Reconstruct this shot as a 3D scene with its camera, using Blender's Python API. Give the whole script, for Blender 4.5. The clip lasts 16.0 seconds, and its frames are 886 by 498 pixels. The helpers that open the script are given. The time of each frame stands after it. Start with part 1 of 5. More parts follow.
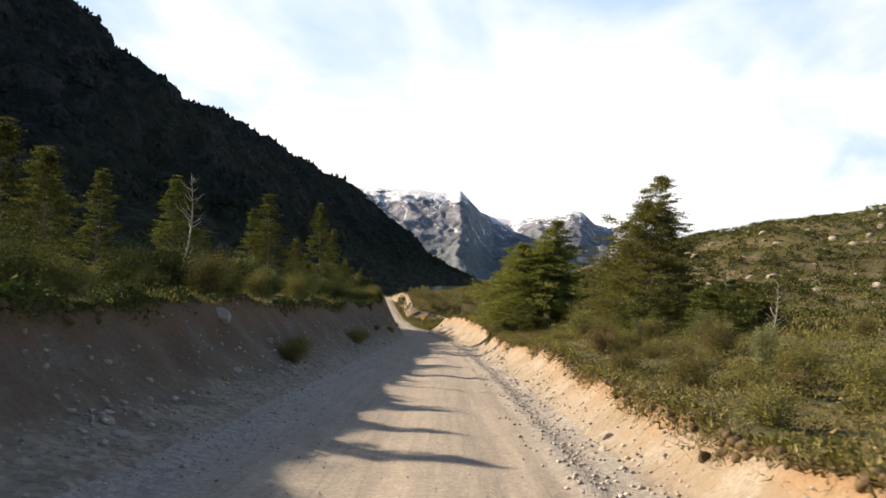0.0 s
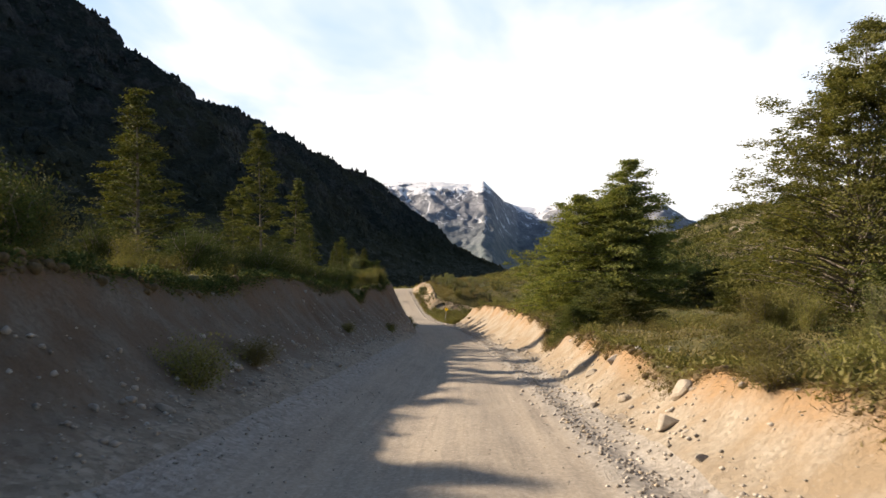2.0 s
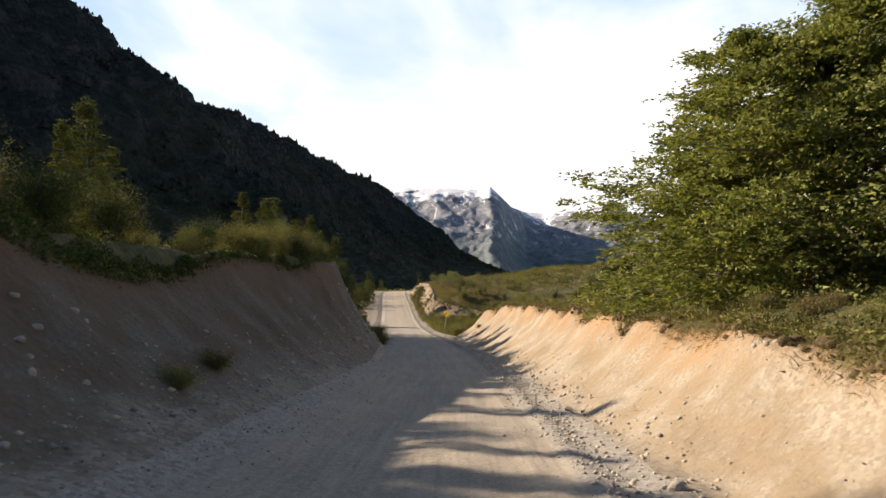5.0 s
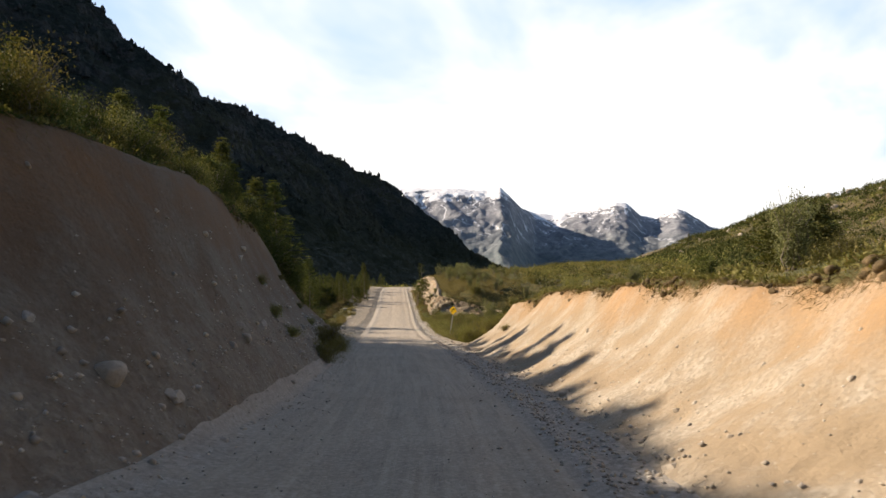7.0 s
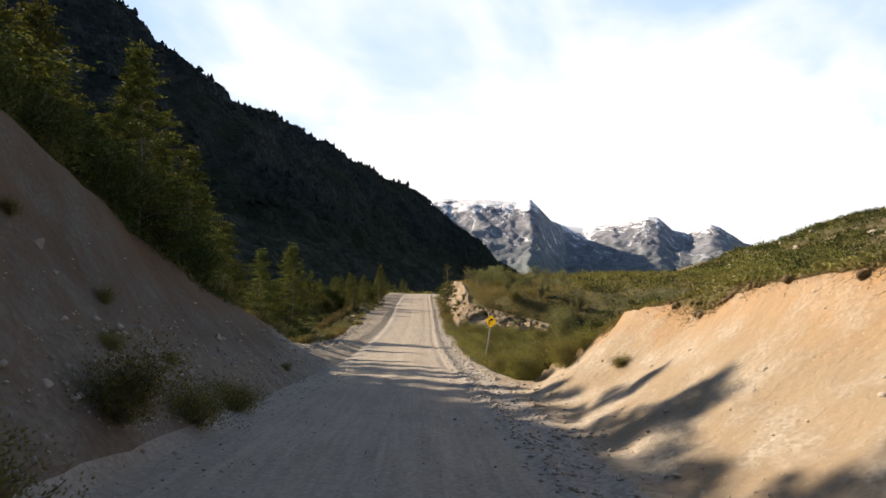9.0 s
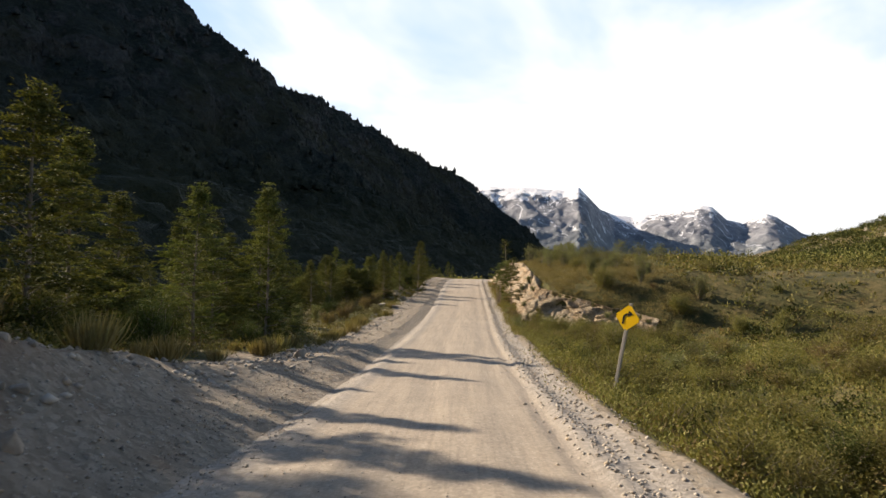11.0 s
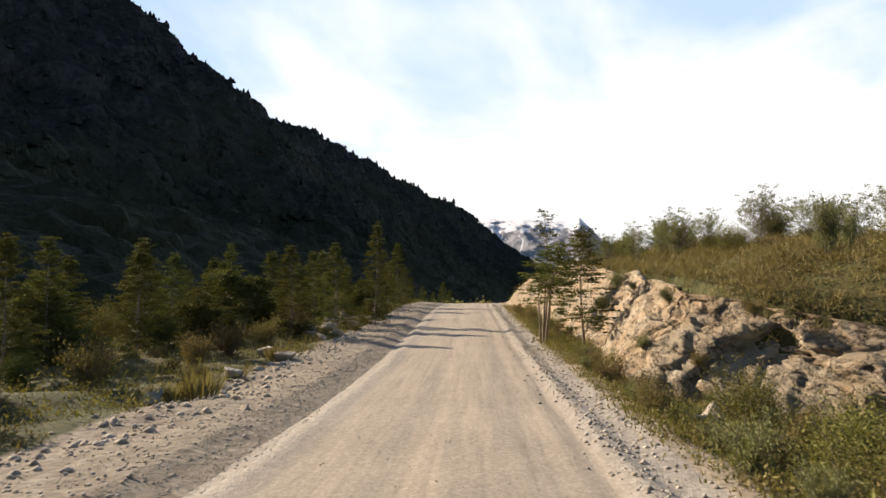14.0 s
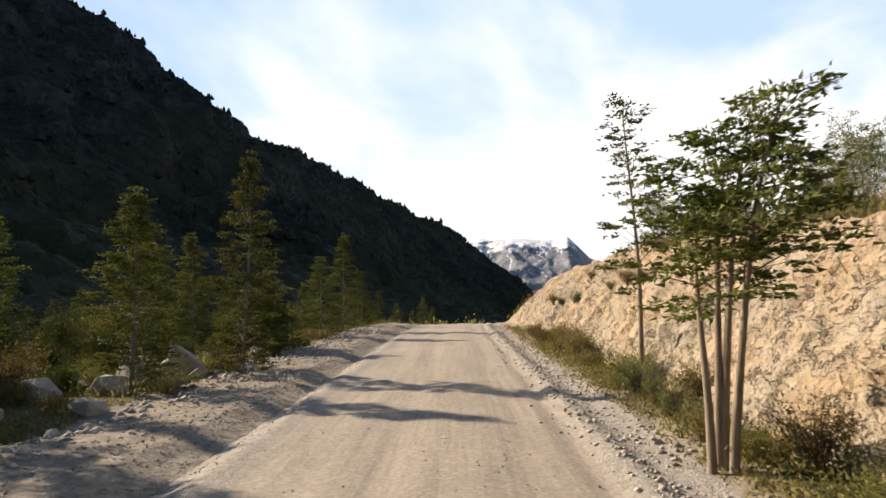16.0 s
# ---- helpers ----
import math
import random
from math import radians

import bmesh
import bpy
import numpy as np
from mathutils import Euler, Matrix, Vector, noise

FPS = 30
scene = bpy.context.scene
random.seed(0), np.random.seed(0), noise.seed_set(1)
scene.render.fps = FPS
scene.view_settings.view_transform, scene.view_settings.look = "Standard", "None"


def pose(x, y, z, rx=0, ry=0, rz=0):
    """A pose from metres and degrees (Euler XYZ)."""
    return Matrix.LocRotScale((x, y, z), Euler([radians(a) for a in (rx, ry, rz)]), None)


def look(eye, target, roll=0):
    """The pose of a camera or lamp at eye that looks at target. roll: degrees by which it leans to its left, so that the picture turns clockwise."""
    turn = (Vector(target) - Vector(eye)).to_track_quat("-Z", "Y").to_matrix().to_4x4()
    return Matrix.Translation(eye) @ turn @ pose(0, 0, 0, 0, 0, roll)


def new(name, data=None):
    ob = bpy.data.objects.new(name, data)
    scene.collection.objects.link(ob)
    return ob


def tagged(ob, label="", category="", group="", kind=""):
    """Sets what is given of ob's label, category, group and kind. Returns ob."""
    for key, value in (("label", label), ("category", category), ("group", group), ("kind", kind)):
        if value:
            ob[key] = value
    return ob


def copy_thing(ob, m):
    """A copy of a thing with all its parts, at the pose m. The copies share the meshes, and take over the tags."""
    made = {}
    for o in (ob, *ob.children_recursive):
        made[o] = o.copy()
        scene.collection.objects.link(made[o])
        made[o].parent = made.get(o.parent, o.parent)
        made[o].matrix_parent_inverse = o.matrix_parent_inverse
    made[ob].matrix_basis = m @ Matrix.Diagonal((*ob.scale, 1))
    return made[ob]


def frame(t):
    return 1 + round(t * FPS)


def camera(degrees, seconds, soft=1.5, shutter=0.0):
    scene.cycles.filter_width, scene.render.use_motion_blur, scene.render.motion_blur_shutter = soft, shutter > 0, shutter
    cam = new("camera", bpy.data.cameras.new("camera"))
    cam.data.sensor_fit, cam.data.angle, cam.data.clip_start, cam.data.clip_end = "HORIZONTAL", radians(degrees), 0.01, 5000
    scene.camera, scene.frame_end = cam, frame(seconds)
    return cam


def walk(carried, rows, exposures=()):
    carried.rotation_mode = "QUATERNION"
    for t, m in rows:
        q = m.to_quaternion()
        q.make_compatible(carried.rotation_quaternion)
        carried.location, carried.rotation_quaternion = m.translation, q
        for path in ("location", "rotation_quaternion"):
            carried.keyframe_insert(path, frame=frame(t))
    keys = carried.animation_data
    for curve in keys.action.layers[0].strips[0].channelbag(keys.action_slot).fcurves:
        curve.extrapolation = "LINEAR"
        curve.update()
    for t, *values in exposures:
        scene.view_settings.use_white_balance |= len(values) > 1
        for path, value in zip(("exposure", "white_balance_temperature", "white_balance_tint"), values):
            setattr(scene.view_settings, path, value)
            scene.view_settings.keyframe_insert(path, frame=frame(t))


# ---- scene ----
# A gravel mountain road: camera, light, materials, ground, mountains, vegetation, stones, sign.
cam = camera(65.0, 16.0, soft=1.5, shutter=0.1)

# seconds, x, y, z, yaw, pitch, roll
PATH = [
    (0.0, 0.10, 0.01, 0.09, -0.03, 2.53, -1.82),
    (0.5, 0.12, 5.23, -0.28, 1.31, 1.91, -1.53),
    (1.0, 0.14, 10.51, -0.65, 1.20, 2.46, -1.09),
    (1.5, 0.19, 15.61, -0.96, 1.45, 2.51, -0.60),
    (2.0, 0.22, 20.57, -1.21, 2.15, 1.87, 0.76),
    (2.5, 0.23, 25.47, -1.53, 2.14, 2.15, 1.35),
    (3.0, 0.08, 30.18, -1.83, 1.50, 2.66, 1.91),
    (3.5, 0.01, 34.99, -2.14, 1.75, 2.54, 1.89),
    (4.0, -0.01, 39.78, -2.44, 1.86, 2.61, 1.37),
    (4.5, 0.05, 44.21, -2.72, 2.23, 2.65, 1.36),
    (4.7, 0.07, 45.93, -2.83, 2.57, 2.47, 1.16),
    (6.8, -0.56, 66.10, -4.20, 3.21, 2.66, 1.10),
    (7.0, -0.66, 67.83, -4.30, 3.51, 2.59, 0.65),
    (7.5, -0.94, 72.13, -4.51, 4.17, 2.74, 0.10),
    (8.0, -1.15, 76.04, -4.69, 3.84, 3.73, 0.12),
    (8.5, -1.49, 80.07, -4.88, 4.33, 4.05, -0.34),
    (9.0, -1.96, 83.99, -5.04, 5.76, 3.50, -0.66),
    (9.5, -2.52, 87.88, -5.18, 6.81, 3.28, -0.77),
    (10.0, -3.20, 91.92, -5.29, 7.62, 3.38, -0.67),
    (10.2, -3.48, 93.60, -5.32, 8.81, 2.52, -0.47),
    (12.3, -6.51, 114.73, -6.32, 9.64, 3.69, -1.69),
    (12.5, -6.77, 116.83, -6.36, 9.05, 4.44, -1.36),
    (13.0, -7.43, 122.13, -6.46, 10.03, 4.44, -1.25),
    (13.5, -8.12, 127.23, -6.54, 9.17, 5.61, -0.28),
    (14.0, -8.81, 132.20, -6.55, 9.73, 5.37, 0.17),
    (14.5, -9.48, 137.01, -6.55, 9.38, 5.86, -0.07),
    (15.0, -10.11, 141.50, -6.52, 9.37, 6.36, -0.68),
    (15.5, -10.56, 145.80, -6.43, 8.33, 7.36, -0.14),
    (16.0, -11.00, 150.18, -6.29, 8.84, 7.09, 1.00),
]
walk(cam, [(t, pose(x, y, z, 90 + p, r, w)) for t, x, y, z, w, p, r in PATH], [(0, 1.07), (16, 1.07)])

# ---------------------------------------------------------------- light
SUN_AZ, SUN_EL = -67.0, 27.5          # degrees; azimuth from +y towards +x
sun_dir = Vector((math.sin(radians(SUN_AZ)) * math.cos(radians(SUN_EL)),
                  math.cos(radians(SUN_AZ)) * math.cos(radians(SUN_EL)), math.sin(radians(SUN_EL))))
sun = new("sun", bpy.data.lights.new("sun", "SUN"))
sun.data.energy, sun.data.angle, sun.data.color = 5.0, radians(0.9), (1.0, 0.845, 0.66)
sun.matrix_world = look(sun_dir * 100, (0, 0, 0))

world = bpy.data.worlds.new("world")
scene.world = world
world.use_nodes = True
wt = world.node_tree
wt.nodes.clear()


def wnode(kind, **kw):
    n = wt.nodes.new(kind)
    for k, v in kw.items():
        n.inputs[k].default_value = v
    return n


w_sky = wt.nodes.new("ShaderNodeTexSky")
w_sky.sky_type, w_sky.sun_disc = "NISHITA", False
w_sky.sun_elevation, w_sky.sun_rotation = radians(SUN_EL), radians(SUN_AZ)
w_sky.air_density, w_sky.dust_density, w_sky.altitude = 1.0, 0.4, 900
w_co = wt.nodes.new("ShaderNodeTexCoord")
w_sep = wt.nodes.new("ShaderNodeSeparateXYZ")
wt.links.new(w_co.outputs["Generated"], w_sep.inputs[0])
# clouds lie on a flat layer: the direction over its height
w_h = wt.nodes.new("ShaderNodeMath"); w_h.operation = "MAXIMUM"; w_h.inputs[1].default_value = 0.05
wt.links.new(w_sep.outputs["Z"], w_h.inputs[0])
w_add = wt.nodes.new("ShaderNodeMath"); w_add.operation = "ADD"; w_add.inputs[1].default_value = 0.25
wt.links.new(w_h.outputs[0], w_add.inputs[0])
w_div = wt.nodes.new("ShaderNodeVectorMath"); w_div.operation = "DIVIDE"
w_cmb = wt.nodes.new("ShaderNodeCombineXYZ")
for k in range(3):
    wt.links.new(w_add.outputs[0], w_cmb.inputs[k])
wt.links.new(w_co.outputs["Generated"], w_div.inputs[0])
wt.links.new(w_cmb.outputs[0], w_div.inputs[1])
w_n1 = wnode("ShaderNodeTexNoise", Scale=1.5, Detail=5.0, Roughness=0.52, Distortion=0.35)
w_map = wt.nodes.new("ShaderNodeMapping")
w_map.inputs["Location"].default_value = (0.35, 0.1, 0.0)
w_map.inputs["Scale"].default_value = (1.0, 0.75, 0.2)
wt.links.new(w_div.outputs[0], w_map.inputs["Vector"])
wt.links.new(w_map.outputs[0], w_n1.inputs["Vector"])
# more cloud low in the sky and up the valley, less overhead
w_low = wt.nodes.new("ShaderNodeMapRange")
for k, v in (("From Min", 0.0), ("From Max", 0.75), ("To Min", 0.24), ("To Max", -0.19)):
    w_low.inputs[k].default_value = v
wt.links.new(w_sep.outputs["Z"], w_low.inputs["Value"])
w_val = wt.nodes.new("ShaderNodeMapRange")
for k, v in (("From Min", 0.45), ("From Max", 0.96), ("To Min", -0.30), ("To Max", 0.10)):
    w_val.inputs[k].default_value = v
wt.links.new(w_sep.outputs["Y"], w_val.inputs["Value"])
w_s1 = wt.nodes.new("ShaderNodeMath"); w_s1.operation = "ADD"
wt.links.new(w_n1.outputs["Fac"], w_s1.inputs[0]); wt.links.new(w_low.outputs[0], w_s1.inputs[1])
w_s2 = wt.nodes.new("ShaderNodeMath"); w_s2.operation = "ADD"
wt.links.new(w_s1.outputs[0], w_s2.inputs[0]); wt.links.new(w_val.outputs[0], w_s2.inputs[1])
w_ramp = wt.nodes.new("ShaderNodeMapRange")
w_ramp.interpolation_type = "SMOOTHSTEP"
for k, v in (("From Min", 0.44), ("From Max", 0.70), ("To Min", 0.0), ("To Max", 1.0)):
    w_ramp.inputs[k].default_value = v
wt.links.new(w_s2.outputs[0], w_ramp.inputs["Value"])
w_b1 = wt.nodes.new("ShaderNodeBackground"); w_b1.inputs["Strength"].default_value = 0.055
w_b2 = wt.nodes.new("ShaderNodeBackground")
w_b2.inputs["Color"].default_value, w_b2.inputs["Strength"].default_value = (1.0, 0.985, 0.97, 1), 0.57
wt.links.new(w_sky.outputs[0], w_b1.inputs["Color"])
# pale bright haze up the valley, under the clouds
w_veil = wt.nodes.new("ShaderNodeMapRange")
for k, v in (("From Min", 0.30), ("From Max", 0.85), ("To Min", 0.0), ("To Max", 0.85)):
    w_veil.inputs[k].default_value = v
wt.links.new(w_sep.outputs["Y"], w_veil.inputs["Value"])
w_b3 = wt.nodes.new("ShaderNodeBackground")
w_b3.inputs["Color"].default_value, w_b3.inputs["Strength"].default_value = (0.55, 0.71, 0.98, 1), 0.60
w_mx0 = wt.nodes.new("ShaderNodeMixShader")
wt.links.new(w_veil.outputs[0], w_mx0.inputs[0])
wt.links.new(w_b1.outputs[0], w_mx0.inputs[1]); wt.links.new(w_b3.outputs[0], w_mx0.inputs[2])
w_mix = wt.nodes.new("ShaderNodeMixShader")
wt.links.new(w_ramp.outputs[0], w_mix.inputs[0])
wt.links.new(w_mx0.outputs[0], w_mix.inputs[1]); wt.links.new(w_b2.outputs[0], w_mix.inputs[2])
w_out = wt.nodes.new("ShaderNodeOutputWorld")
wt.links.new(w_mix.outputs[0], w_out.inputs["Surface"])


# ---------------------------------------------------------------- materials
class Nodes:
    """A node material in the making."""

    def __init__(self, name):
        self.mat = bpy.data.materials.new(name)
        self.mat.use_nodes = True
        self.t = self.mat.node_tree
        self.bsdf = self.t.nodes["Principled BSDF"]
        self.bsdf.inputs["Specular IOR Level"].default_value = 0.2

    def put(self, kind, **kw):
        n = self.t.nodes.new(kind)
        for k, v in kw.items():
            n.inputs[k.replace("_", " ")].default_value = v
        return n

    def link(self, a, b):
        self.t.links.new(a, b)

    def coords(self, scale=(1, 1, 1)):
        c = self.put("ShaderNodeTexCoord")
        m = self.put("ShaderNodeMapping", Scale=scale)
        self.link(c.outputs["Object"], m.inputs["Vector"])
        return m.outputs[0]

    def noise(self, scale, detail=6.0, rough=0.6, vec=None, distortion=0.0):
        n = self.put("ShaderNodeTexNoise", Scale=scale, Detail=detail, Roughness=rough, Distortion=distortion)
        if vec is not None:
            self.link(vec, n.inputs["Vector"])
        return n.outputs["Fac"]

    def voronoi(self, scale, vec=None, feature="F1", out="Distance"):
        n = self.put("ShaderNodeTexVoronoi", Scale=scale)
        n.feature = feature
        if vec is not None:
            self.link(vec, n.inputs["Vector"])
        return n.outputs[out]

    def span(self, value, lo, hi, a=0.0, b=1.0):
        n = self.put("ShaderNodeMapRange")
        for k, v in (("From Min", lo), ("From Max", hi), ("To Min", a), ("To Max", b)):
            n.inputs[k].default_value = v
        self.link(value, n.inputs["Value"])
        return n.outputs[0]

    def math(self, op, a, b):
        n = self.put("ShaderNodeMath")
        n.operation = op
        for k, v in enumerate((a, b)):
            if isinstance(v, (int, float)):
                n.inputs[k].default_value = v
            else:
                self.link(v, n.inputs[k])
        return n.outputs[0]

    def mix(self, fac, a, b, mode="MIX"):
        n = self.put("ShaderNodeMix")
        n.data_type, n.blend_type = "RGBA", mode
        for k, v in ((0, fac), (6, a), (7, b)):
            if isinstance(v, (int, float)):
                n.inputs[k].default_value = v
            elif isinstance(v, tuple):
                n.inputs[k].default_value = (*v, 1)
            else:
                self.link(v, n.inputs[k])
        return n.outputs[2]

    def ramp(self, fac, stops):
        n = self.put("ShaderNodeValToRGB")
        e = n.color_ramp.elements
        while len(e) < len(stops):
            e.new(0.5)
        for k, (p, c) in enumerate(stops):
            e[k].position, e[k].color = p, (*c, 1)
        self.link(fac, n.inputs[0])
        return n.outputs[0]

    def attr(self, name, out="Fac"):
        n = self.put("ShaderNodeAttribute")
        n.attribute_name = name
        return n.outputs[out]

    def done(self, colour=None, rough=0.9, bump=None, height=0.02, strength=0.6):
        if isinstance(colour, tuple):
            self.bsdf.inputs["Base Color"].default_value = (*colour, 1)
        elif colour is not None:
            self.link(colour, self.bsdf.inputs["Base Color"])
        if isinstance(rough, (int, float)):
            self.bsdf.inputs["Roughness"].default_value = rough
        else:
            self.link(rough, self.bsdf.inputs["Roughness"])
        if bump is not None:
            b = self.put("ShaderNodeBump", Strength=strength, Distance=height)
            self.link(bump, b.inputs["Height"])
            self.link(b.outputs[0], self.bsdf.inputs["Normal"])
        return self.mat


def mat_road():
    n = Nodes("gravel_road")
    v = n.coords()
    sep = n.put("ShaderNodeSeparateXYZ")
    n.link(v, sep.inputs[0])
    def along(k):
        c_ = n.put("ShaderNodeCombineXYZ")
        n.link(n.attr("across"), c_.inputs[0])
        n.link(n.math("MULTIPLY", sep.outputs["Y"], k), c_.inputs[1])
        return c_.outputs[0]
    long = along(0.04)
    patch = n.noise(0.5, 5, 0.6, v)
    streak = n.noise(5.5, 5, 0.65, long)
    grain = n.noise(55, 5, 0.8, v)
    peb = n.voronoi(34, v)
    c = n.ramp(patch, [(0.3, (0.215, 0.178, 0.138)), (0.7, (0.30, 0.252, 0.196))])
    c = n.mix(n.span(streak, 0.42, 0.64, 0.0, 0.62), c, (0.37, 0.305, 0.225))
    c = n.mix(n.span(grain, 0.25, 0.75, 0.0, 1.0), c, n.mix(1.0, c, (1.35, 1.35, 1.4), "MULTIPLY"))
    c = n.mix(n.span(peb, 0.0, 0.35, 0.5, 0.0), c, (0.13, 0.115, 0.10))
    worn = n.noise(11, 4, 0.6, along(0.03))
    c = n.mix(n.span(worn, 0.50, 0.66, 0.0, 0.5), c, (0.20, 0.165, 0.13))
    c = n.mix(0.34, c, n.ramp(n.voronoi(26, v, out="Color"), [(0.0, (0.13, 0.108, 0.085)), (0.55, (0.29, 0.245, 0.19)), (1.0, (0.50, 0.44, 0.36))]))
    edge = n.attr("loose")
    c = n.mix(n.math("MULTIPLY", edge, 0.6), c, n.ramp(n.voronoi(17, v, out="Color"), [(0.0, (0.12, 0.11, 0.10)), (1.0, (0.42, 0.39, 0.35))]))
    h = n.math("ADD", n.math("MULTIPLY", grain, 0.5), n.math("MULTIPLY", peb, n.math("ADD", n.math("MULTIPLY", edge, 0.9), 0.15)))
    return n.done(c, 0.95, h, 0.02, 0.55)


def mat_ground(name, low, high, dull, pale=1.0):
    """Cut earth, pale below and ochre under the turf, and heath on top."""
    n = Nodes(name)
    v = n.coords()
    huge = n.noise(0.035, 5, 0.6, v)
    big = n.noise(0.22, 5, 0.6, v)
    med = n.noise(2.2, 6, 0.65, v)
    fine = n.noise(22, 6, 0.7, v)
    stones = n.voronoi(5.5, v)
    up = n.span(n.math("ADD", n.attr("rise"), n.math("MULTIPLY", n.math("SUBTRACT", big, 0.5), 1.3)), 0.48, 1.08)
    sand = n.mix(up, low, high)
    sand = n.mix(n.span(med, 0.35, 0.68, 0.0, 0.55), sand, n.mix(1.0, sand, (0.68, 0.66, 0.64), "MULTIPLY"))
    sand = n.mix(n.span(fine, 0.35, 0.7, 0.0, 0.45), sand, dull)
    # pale below 1 dims stones and grit to stand in for shade
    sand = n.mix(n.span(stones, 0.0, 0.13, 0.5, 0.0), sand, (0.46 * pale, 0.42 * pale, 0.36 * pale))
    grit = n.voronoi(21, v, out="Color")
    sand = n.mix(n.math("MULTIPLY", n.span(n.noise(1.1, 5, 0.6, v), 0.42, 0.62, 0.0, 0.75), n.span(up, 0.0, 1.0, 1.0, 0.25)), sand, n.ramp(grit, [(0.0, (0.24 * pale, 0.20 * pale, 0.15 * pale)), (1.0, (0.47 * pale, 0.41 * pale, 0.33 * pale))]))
    stony = n.ramp(n.voronoi(13, v, out="Color"), [(0.0, (0.17, 0.142, 0.108)), (0.5, (0.265, 0.222, 0.168)), (1.0, (0.37, 0.32, 0.255))])
    sand = n.mix(n.math("MULTIPLY", n.attr("loose"), n.span(med, 0.30, 0.55, 0.45, 0.95)), sand, stony)
    # turf: dry grass, moss and heath
    turf = n.ramp(n.math("ADD", n.math("MULTIPLY", med, 0.4), n.math("ADD", n.math("MULTIPLY", big, 0.3), n.math("MULTIPLY", huge, 0.3))),
                  [(0.34, (0.035, 0.046, 0.014)), (0.47, (0.095, 0.086, 0.03)), (0.57, (0.18, 0.135, 0.055)), (0.70, (0.26, 0.195, 0.11))])
    turf = n.mix(n.span(fine, 0.3, 0.7, 0.0, 0.6), turf, (0.04, 0.043, 0.016))
    clump = n.noise(0.13, 7, 0.72, v, 0.6)
    turf = n.mix(n.span(clump, 0.50, 0.60, 0.0, 0.55), turf, (0.030, 0.038, 0.012))
    turf = n.mix(n.math("MULTIPLY", n.attr("hill"), n.span(n.noise(0.06, 7, 0.7, v, 0.8), 0.56, 0.63, 0.0, 0.8)), turf, (0.30, 0.235, 0.16))
    turf = n.mix(n.math("MULTIPLY", n.attr("hill"), n.span(n.noise(0.025, 6, 0.65, v), 0.40, 0.60, 0.1, 0.6)), turf, n.ramp(med, [(0.35, (0.085, 0.062, 0.034)), (0.65, (0.20, 0.145, 0.082))]))
    w = n.attr("grass")
    w = n.span(n.math("ADD", w, n.math("MULTIPLY", n.math("SUBTRACT", med, 0.5), 0.9)), 0.38, 0.62)
    c = n.mix(w, sand, turf)
    h = n.math("ADD", n.math("MULTIPLY", fine, 0.5), n.math("ADD", med, n.math("MULTIPLY", stones, 0.5)))
    h = n.math("ADD", h, n.math("MULTIPLY", n.attr("hill"), n.math("MULTIPLY", clump, 25.0)))
    h = n.math("ADD", h, n.math("MULTIPLY", n.math("MULTIPLY", n.span(n.attr("rise"), 0.05, 0.4), n.noise(1.5, 6, 0.65, n.coords((0.8, 1.1, 0.8)), 0.4)), 1.3))
    return n.done(c, 0.95, h, 0.06, 0.7)


def mat_rock(name="cut_rock", warm=1.0):
    n = Nodes(name)
    v = n.coords()
    big = n.noise(0.7, 6, 0.6, v)
    med = n.noise(4, 7, 0.7, v, 0.4)
    fine = n.noise(30, 5, 0.7, v)
    warp = n.put("ShaderNodeVectorMath")
    warp.operation = "MULTIPLY_ADD"
    wob = n.put("ShaderNodeTexNoise", Scale=1.6, Detail=5.0, Roughness=0.65)
    n.link(v, wob.inputs["Vector"])
    n.link(wob.outputs["Color"], warp.inputs[0])
    warp.inputs[1].default_value = (1.5, 1.5, 1.5)
    n.link(v, warp.inputs[2])
    cr = n.math("MINIMUM", n.voronoi(1.5, warp.outputs[0], "DISTANCE_TO_EDGE"), n.math("MULTIPLY", n.voronoi(4.2, warp.outputs[0], "DISTANCE_TO_EDGE"), 1.6))
    tone = n.voronoi(4.2, warp.outputs[0], out="Color")
    c = n.ramp(big, [(0.3, (0.40, 0.335, 0.255)), (0.46, (0.50, 0.41, 0.29)), (0.58, (0.52, 0.36, 0.21)), (0.72, (0.54, 0.46, 0.36))])
    c = n.mix(n.span(med, 0.35, 0.7, 0.0, 0.6), c, (0.55, 0.47, 0.36))
    c = n.mix(n.span(fine, 0.3, 0.7, 0.0, 0.4), c, (0.28, 0.225, 0.16))
    c = n.mix(n.span(tone, 0.15, 0.85, 0.0, 0.35), c, n.mix(1.0, c, (0.66, 0.62, 0.58), "MULTIPLY"))
    gap = n.math("MULTIPLY", n.span(cr, 0.0, 0.05, 0.85, 0.0), n.span(med, 0.38, 0.52))
    c = n.mix(gap, c, (0.13, 0.10, 0.07))
    lichen = n.noise(1.6, 7, 0.75, v, 0.5)
    c = n.mix(n.span(lichen, 0.56, 0.66, 0.0, 0.4), c, (0.19, 0.165, 0.115))
    h = n.math("ADD", n.math("MULTIPLY", fine, 0.35), n.math("ADD", n.math("MULTIPLY", med, 1.3), n.math("MULTIPLY", gap, -1.6)))
    return n.done(c, 0.9, h, 0.09, 0.9)


